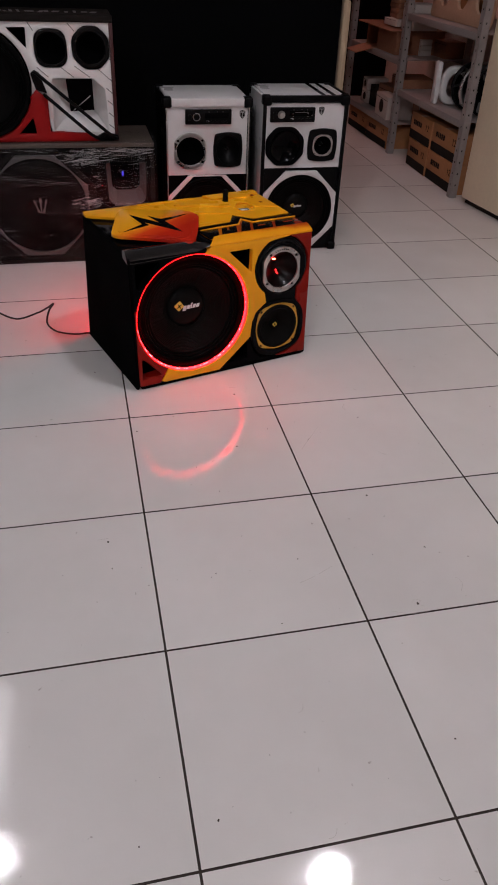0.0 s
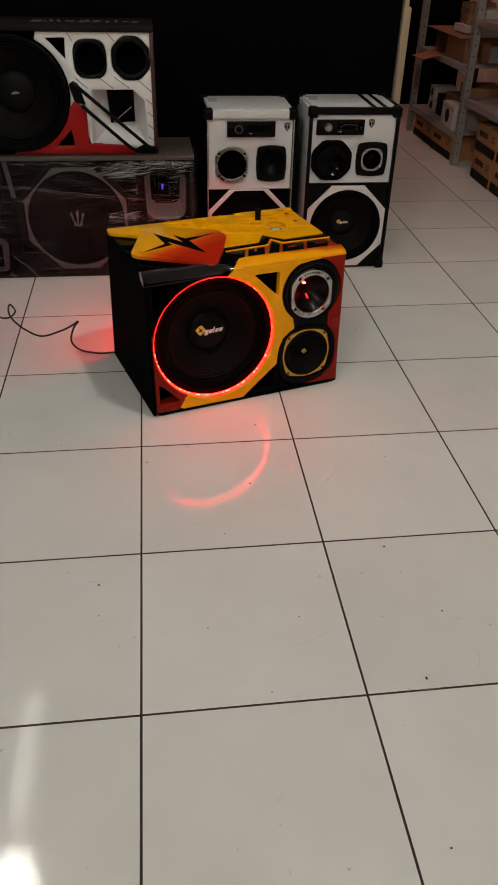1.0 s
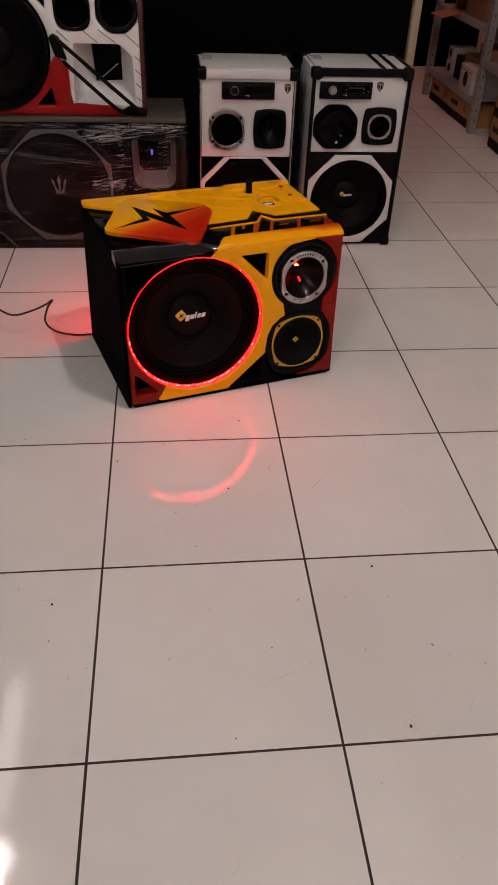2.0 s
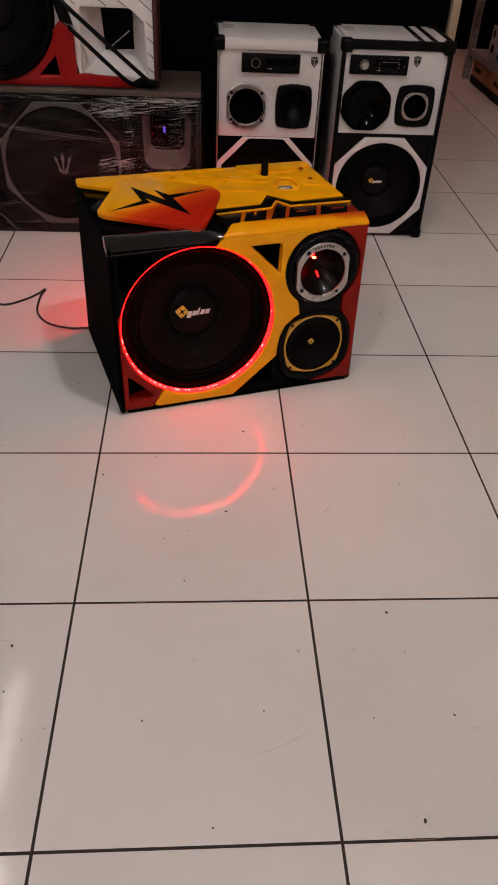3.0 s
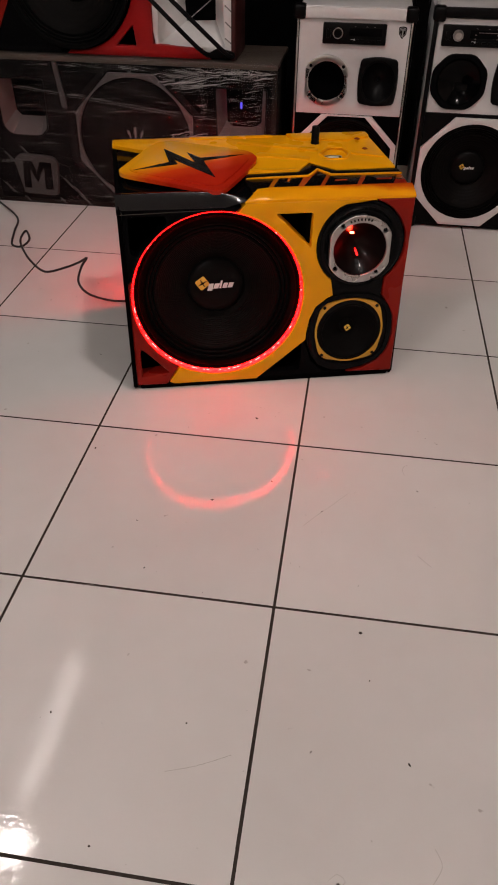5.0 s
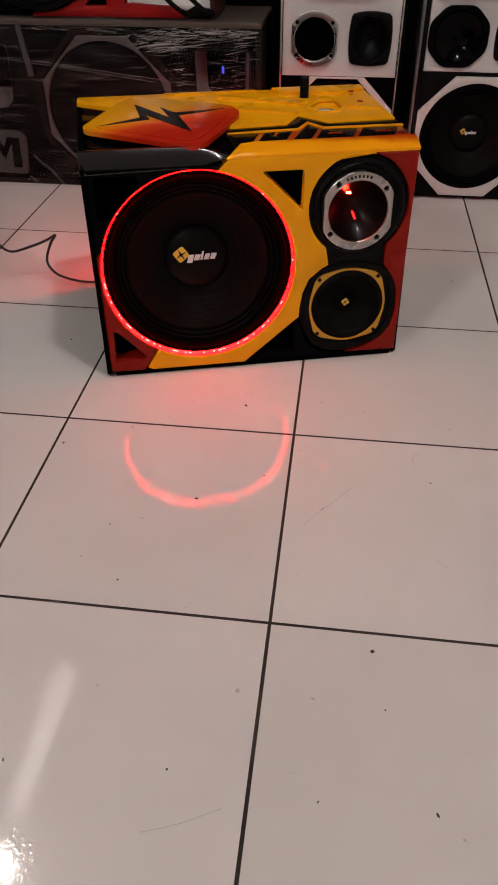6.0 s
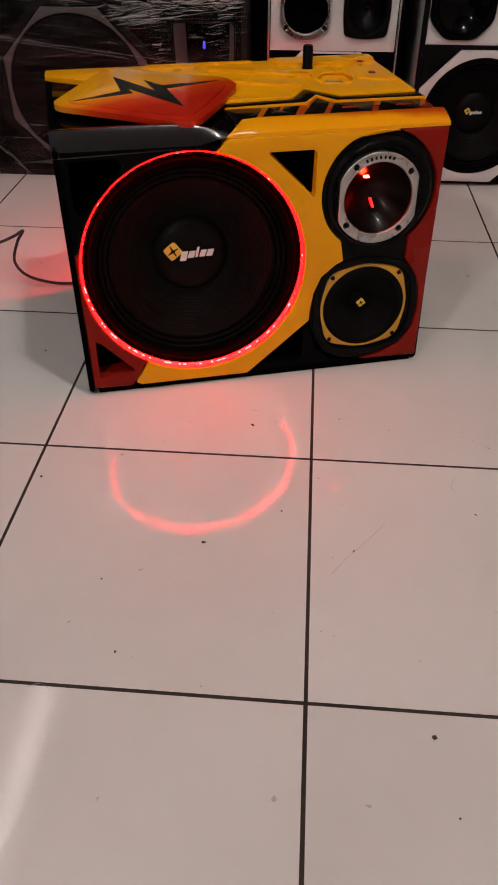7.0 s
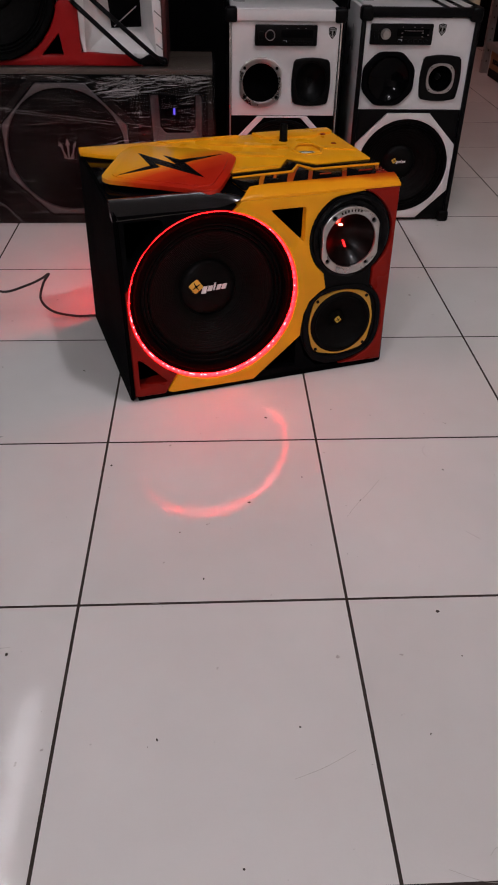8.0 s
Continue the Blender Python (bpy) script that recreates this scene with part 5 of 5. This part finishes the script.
# ---------------------------------------------------------------- cable on the tiles
cable_line = [(-0.060, 1.705, 0.010), (-0.092, 1.712, 0.006), (-0.134, 1.707, 0.008), (-0.187, 1.710, 0.020), (-0.213, 1.721, 0.045), (-0.204, 1.732, 0.082), (-0.187, 1.731, 0.107), (-0.205, 1.724, 0.098), (-0.240, 1.715, 0.085), (-0.303, 1.734, 0.060),
              (-0.359, 1.783, 0.060), (-0.400, 1.832, 0.070), (-0.417, 1.862, 0.085), (-0.419, 1.908, 0.090), (-0.399, 1.877, 0.080), (-0.418, 1.863, 0.065), (-0.454, 1.883, 0.060), (-0.483, 1.969, 0.060), (-0.546, 2.134, 0.030), (-0.66, 2.29, 0.006), (-0.80, 2.42, 0.005), (-1.1, 2.6, 0.005)]
tagged(finish("power_cable", tubed(smooth_line(cable_line, 7), 0.0030, 8), CABLE), "thin black power cable curling over the floor", "cable")


# ---------------------------------------------------------------- storage aisle: shelving and what stands on it
def metal_shelving():
    t = thing("metal_shelving", pose(1.772, 2.955, 0), "grey slotted-angle steel shelving with dented shelves", "shelving")
    ys = (0.02, 0.89, 1.76)
    for x in (0.0, 0.42):
        for y in ys:
            sx = 1 if x == 0 else -1
            bm = joined(box(min(x, x + sx * 0.035), max(x, x + sx * 0.035), y - 0.0015, y + 0.0015, 0, 1.9), box(x - 0.0015, x + 0.0015, y - 0.0015, y + 0.036, 0, 1.9))
            p = part("post", bm, STEEL, t)
            if x == 0.0:
                holes = [box(x - 0.0022, x - 0.0016, y + 0.014, y + 0.020, z, z + 0.008) for z in [0.06 + 0.055 * i for i in range(22)]]
                holes += [box(x + 0.014, x + 0.020, y - 0.0022, y - 0.0016, z, z + 0.008) for z in [0.06 + 0.055 * i for i in range(22)]]
                tagged(part("slot_holes", joined(*holes), SLATE, p, "dark slots"), kind="stuff")
    for y0, y1, zs in ((0.90, 1.75, (0.165, 0.507, 0.95)), (0.03, 0.88, (0.360, 0.738, 1.15))):
        for z in zs:
            bm = joined(box(0.004, 0.416, y0, y1, z - 0.004, z, 0.001), box(0.003, 0.006, y0, y1, z - 0.032, z, 0.001), box(0.414, 0.417, y0, y1, z - 0.032, z, 0.001))
            part("shelf", bm, STEEL, t)


def carton(x, y, z, dx, dy, dz, rz=0.0, printed=True):
    t = thing("carton", pose(x, y, z, 0, 0, rz), "brown corrugated carton with dark printed band, closed", "carton", "cartons under the shelving")
    part("body", box(0, dx, -dy / 2, dy / 2, 0.0, dz, 0.003), CARTON, t)
    part("tape", box(-0.0008, dx, -0.02, 0.02, dz - 0.001, dz + 0.0008), BAFFLE, t, "tan packing tape")
    if printed:
        part("printed_band", box(-0.0012, 0.0, -dy / 2 + 0.004, dy / 2 - 0.004, 0.003, dz * 0.34), CARTON_DARK, t, "dark printed band")
        lettering("12", 0.045, CARTON_DARK, t, Matrix.Translation((-0.001, -dy * 0.30, dz * 0.66)) @ pose(0, 0, 0, 90, 0, -90), "number_print")
        rng = random.Random(int(y * 100))
        yy = dy * 0.36
        for i in range(5):
            w = rng.uniform(0.012, 0.022)
            part("print", box(-0.0012, 0.0, yy - w, yy, dz * 0.56, dz * 0.74), CARTON_DARK, t)
            yy -= w + 0.006
    return t


def small_box(name, x, y, z, dx, dy, dz, mat, label, rz=0.0, window=False):
    t = thing(name, pose(x, y, z, 0, 0, rz), label, "box", "boxes on the shelves")
    b = part("body", box(0, dx, -dy / 2, dy / 2, 0, dz, 0.002), mat, t)
    part("lid_seam", box(-0.0006, 0.0, -dy / 2 + 0.002, dy / 2 - 0.002, dz * 0.82, dz * 0.84), CARTON_DARK, b)
    if window:
        part("picture", moved(turned([(0.0, 0.001), (min(dy, dz) * 0.3, 0.001), (min(dy, dz) * 0.3, 0.0)], 20), lambda c: (-c.z, c.y, dz * 0.5 + c.x)), CARTON_DARK, t, "round dark print")


metal_shelving()
for y0, y1, z, h in ((4.29, 4.64, 0, 0.130), (3.945, 4.28, 0, 0.132), (3.365, 3.635, 0, 0.146), (3.015, 3.355, 0, 0.146), (3.355, 3.640, 0.147, 0.136), (3.015, 3.345, 0.147, 0.140)):
    carton(1.787 + 0.01 * (h > 0.135), (y0 + y1) / 2, z, 0.34, y1 - y0, h, random.Random(int(y0 * 100)).uniform(-1.5, 1.5))

Z1, Z2, Z3, Z4 = 0.166, 0.508, 0.361, 0.739
small_box("speaker_box", 1.83, 4.50, Z1, 0.14, 0.10, 0.075, WHITE_BOX, "small white box with round black print", 3, True)
small_box("speaker_box", 1.83, 4.51, Z1 + 0.076, 0.14, 0.10, 0.07, WHITE_BOX, "small white box with round black print", -4, True)
small_box("speaker_box", 1.84, 4.38, Z1, 0.12, 0.09, 0.12, CARTON_DARK, "small black box beside white boxes", 2)
small_box("parts_box", 1.85, 4.20, Z1, 0.2, 0.20, 0.15, BROWN_BOX, "dark brown parts box on the shelf", 4)
small_box("parts_box", 1.90, 4.16, Z1 + 0.151, 0.2, 0.22, 0.055, BROWN_BOX, "flat brown parts box lying on another", -6)
small_box("tall_white_box", 1.778, 4.06, Z1, 0.16, 0.22, 0.125, WHITE_BOX, "white box with dark print on the shelf", -3, True)
small_box("parts_box", 2.02, 3.98, Z1, 0.15, 0.10, 0.10, BROWN_BOX, "brown parts box at the back of the shelf", 0)
small_box("parts_box", 2.05, 3.95, Z2, 0.12, 0.14, 0.085, BROWN_BOX, "stack of small brown boxes on the shelf", 3)
for k in range(3):
    small_box("thin_box", 1.95, 4.02, Z2 + 0.028 * k, 0.07, 0.05, 0.027, WHITE_BOX, "thin white box in a stack", 4 * k)


def open_carton():
    t = thing("open_carton", pose(1.80, 4.26, Z2, 0, 0, 1), "large brown open carton with flaps spread on the shelf", "carton")
    part("body", joined(box(0, 0.006, -0.24, 0.05, 0, 0.122), box(0.294, 0.30, -0.24, 0.24, 0, 0.122), box(0.006, 0.294, -0.24, -0.234, 0, 0.122), box(0.006, 0.294, 0.234, 0.24, 0, 0.122), box(0.006, 0.294, -0.234, 0.234, 0, 0.005)), BROWN_BOX, t, "brown cardboard body with one open side")
    part("flap", moved(box(-0.13, 0.002, 0.05, 0.24, 0.002, 0.006), lambda c: (c.x, c.y, c.z - 0.30 * max(0.0, -c.x - 0.03))), BROWN_BOX, t, "brown cardboard flap hanging over the shelf")
    part("lid", moved(box(-0.05, 0.30, -0.26, 0.27, 0.123, 0.128, 0.001), lambda c: (c.x, c.y, c.z + 0.004 * math.sin(9 * c.y))), BROWN_BOX, t, "brown cardboard sheet")


open_carton()
for k in range(4):
    small_box("flat_pack", 1.85, 4.23 - 0.01 * (k % 2), Z2 + 0.172 + 0.026 * k, 0.15, 0.15 - 0.012 * k, 0.025, BROWN_BOX, "flat brown pack in a stack", -5 + 4 * k)
small_box("tissue_box", 1.82, 4.19, Z2 + 0.135, 0.12, 0.17, 0.036, WHITE_BOX, "white tissue box on the cardboard sheet", 3)
small_box("parts_box", 1.84, 3.98, Z2 + 0.135, 0.16, 0.13, 0.13, WHITE_BOX, "pale crumpled paper pack on the cardboard sheet", 8)


def spare_frames():
    """Speaker baskets and gaskets leaning on the near shelf."""
    t = thing("white_gasket", pose(1.87, 3.36, Z3, 0, 0, -8), "white oval speaker frame leaning on the shelf", "speaker frame")
    ring = plate(squircle(0, 0.095, 0.15, 0.19, 2.8), -0.016, 0.016, [squircle(0, 0.095, 0.085, 0.115, 2.4)], 0.010, 3)
    part("frame", moved(ring, lambda c: (0.02 + c.x, 0.02 - c.z - 0.2 * (c.y - 0.095), c.y)), WHITE_PAINT, t)
    part("stand", box(-0.075, -0.050, 0.04, 0.10, 0.0, 0.200, 0.008), WHITE_PAINT, t)
    for n, (y, r, m, lab) in enumerate(((3.27, 0.112, MATT_BLACK, "black steel speaker basket on the shelf"), (3.17, 0.118, CHROME, "film-wrapped grey speaker basket on the shelf"), (3.08, 0.112, MATT_BLACK, "black speaker basket in film on the shelf"))):
        b = thing("speaker_basket", pose(1.93, y, Z3 + r + 0.001), lab, "speaker basket", "spare baskets")
        prof = [(r, 0.0), (r, 0.012), (r * 0.92, 0.016), (r * 0.88, 0.006), (r * 0.62, -0.05), (r * 0.5, -0.07), (r * 0.48, -0.10), (0.0, -0.10)]
        part("rim", moved(turned(prof, 40), lambda c: (c.x, -c.z, c.y)), m, b)
        for a in range(0, 360, 60):
            part("arm", tubed([(r * 0.9 * math.cos(radians(a)), -0.012, r * 0.9 * math.sin(radians(a))), (r * 0.5 * math.cos(radians(a)), 0.02, r * 0.5 * math.sin(radians(a)))], 0.006, 6), CHROME if m is MATT_BLACK else MATT_BLACK, b)


spare_frames()


def drilled_baffle():
    t = thing("drilled_baffle", pose(1.86, 3.40, Z4 + 0.001), "raw wooden baffle board with three round holes", "board")
    part("board", moved(plate(rounded([(-0.33, 0), (0.33, 0), (0.33, 0.28), (-0.33, 0.28)], 0.03), -0.008, 0.008, [circle(x, 0.14, 0.062, 36, 0.085) for x in (-0.2, 0.0, 0.2)], 0.003), lambda c: (0.12 * c.y - c.z, -c.x, c.y)), BAFFLE, t)
    small_box("parts_box", 2.0, 3.66, Z4, 0.16, 0.15, 0.10, CARTON, "plain brown carton on the upper shelf", 3)


drilled_baffle()


def beige_cabinet():
    t = thing("beige_cabinet", pose(1.860, 2.500, 0, 0, 0, 8), "beige enamelled cabinet beside the shelving", "cabinet")
    # dark recessed strip put in for the shadow line at the base
    part("shadow_gap", box(0.016, 0.43, -0.48, 0.40, 0.0, 0.03), CARTON_DARK, t, "dark strip for the shadow under the cabinet")
    part("body", box(0.0, 0.44, -0.50, 0.42, 0.022, 1.9, 0.008), BEIGE, t)
    part("door", box(-0.012, 0.0, -0.48, 0.40, 0.03, 1.87, 0.003), BEIGE, t, "plain beige door")


beige_cabinet()


# ---------------------------------------------------------------- crumbs on the floor
def scratches():
    rng = random.Random(21)
    lines = [[(0.505, 0.428), (0.515, 0.436), (0.524, 0.430), (0.518, 0.421), (0.528, 0.415)], [(0.500, 1.075), (0.470, 1.035), (0.445, 1.005), (0.428, 0.980)], [(0.296, 0.523), (0.333, 0.536), (0.375, 0.557)],
             [(0.455, 0.415), (0.500, 0.400), (0.560, 0.405)], [(0.300, 1.315), (0.318, 1.312)], [(-0.11, 0.725), (-0.085, 0.727)], [(0.62, 0.44), (0.632, 0.462), (0.625, 0.48)], [(0.62, 0.94), (0.64, 0.92)]]
    for _ in range(14):
        x, y, a, n = rng.uniform(-0.6, 1.0), rng.uniform(-0.2, 1.6), rng.uniform(0, 6.3), rng.uniform(0.01, 0.04)
        lines.append([(x + n * k * math.cos(a + 0.3 * k) / 3, y + n * k * math.sin(a + 0.3 * k) / 3) for k in range(4)])
    bms = [tubed(smooth_line([(x, y, 0.0002) for x, y in l], 5), 0.00024, 4) for l in lines]
    tagged(finish("floor_scratches", joined(*bms), SCUFF, smooth=False), "fine grey hairs and scratches on the tiles", "dirt", kind="stuff")


scratches()


def crumbs():
    rng = random.Random(12)
    spots = [(0.128, 0.58, 5), (0.148, 0.80, 3), (0.531, 0.772, 5), (0.598, 0.578, 5), (0.516, 0.424, 6), (-0.083, 0.633, 4), (-0.087, 0.715, 5), (0.039, 0.068, 4), (-0.083, 0.052, 3), (0.458, 0.126, 4), (0.624, 1.101, 4), (0.40, 0.583, 4),
             (0.307, 1.275, 6), (0.263, 1.021, 6), (0.185, 0.847, 4), (0.145, 0.95, 3), (0.361, 1.087, 3), (0.457, 1.021, 4), (0.014, 1.13, 4), (-0.079, 1.462, 6), (0.546, 0.692, 3), (0.309, 0.591, 3), (0.474, 0.576, 4), (0.231, 0.424, 3)]
    spots += [(rng.uniform(-1.0, 1.4), rng.uniform(-0.4, 2.3), rng.uniform(0.5, 1.7)) for _ in range(150)]
    bm = bmesh.new()
    for x, y, s in spots:
        s *= 0.0008
        n, a0, st = rng.randint(5, 8), rng.uniform(0, 6.3), rng.uniform(0.35, 1.0)
        ring = []
        for i in range(n):
            a, k = 2 * math.pi * i / n, rng.uniform(0.6, 1.15) * s * 0.8
            px, py = k * math.cos(a), k * st * math.sin(a)
            ring.append((x + px * math.cos(a0) - py * math.sin(a0), y + px * math.sin(a0) + py * math.cos(a0)))
        low = [bm.verts.new((px, py, 0.0002)) for px, py in ring]
        top = [bm.verts.new((x + (px - x) * 0.6, y + (py - y) * 0.6, 0.0002 + s * 0.18)) for px, py in ring]
        bm.faces.new(top)
        for i in range(n):
            bm.faces.new((low[i - 1], low[i], top[i], top[i - 1]))
    tagged(finish("floor_crumbs", bm, DIRT, smooth=False), "small dark crumbs and paint flakes on the tiles", "dirt", kind="stuff")


crumbs()


# ---------------------------------------------------------------- floor tiles
def tiles():
    g = 0.0022
    bm = box(g, 0.4 - g, g, 0.4 - g, -0.012, 0.0)
    es = [e for e in bm.edges if all(v.co.z > -0.001 for v in e.verts)]
    bmesh.ops.bevel(bm, geom=es, offset=0.0003, segments=2, affect="EDGES")
    first = finish("tile", bm, TILE, floor, smooth=True, angle=60)
    me = first.data
    rng = random.Random(3)
    n = 0
    for i in range(-6, 6):
        for j in range(-6, 14):
            ob = first if n == 0 else new("tile", me)
            n += 1
            ob.parent = floor
            ob.matrix_basis = pose(0.4 * i, 0.4 * j, rng.uniform(-0.00005, 0.0), rng.uniform(-0.012, 0.012), rng.uniform(-0.012, 0.012), 0)


tiles()
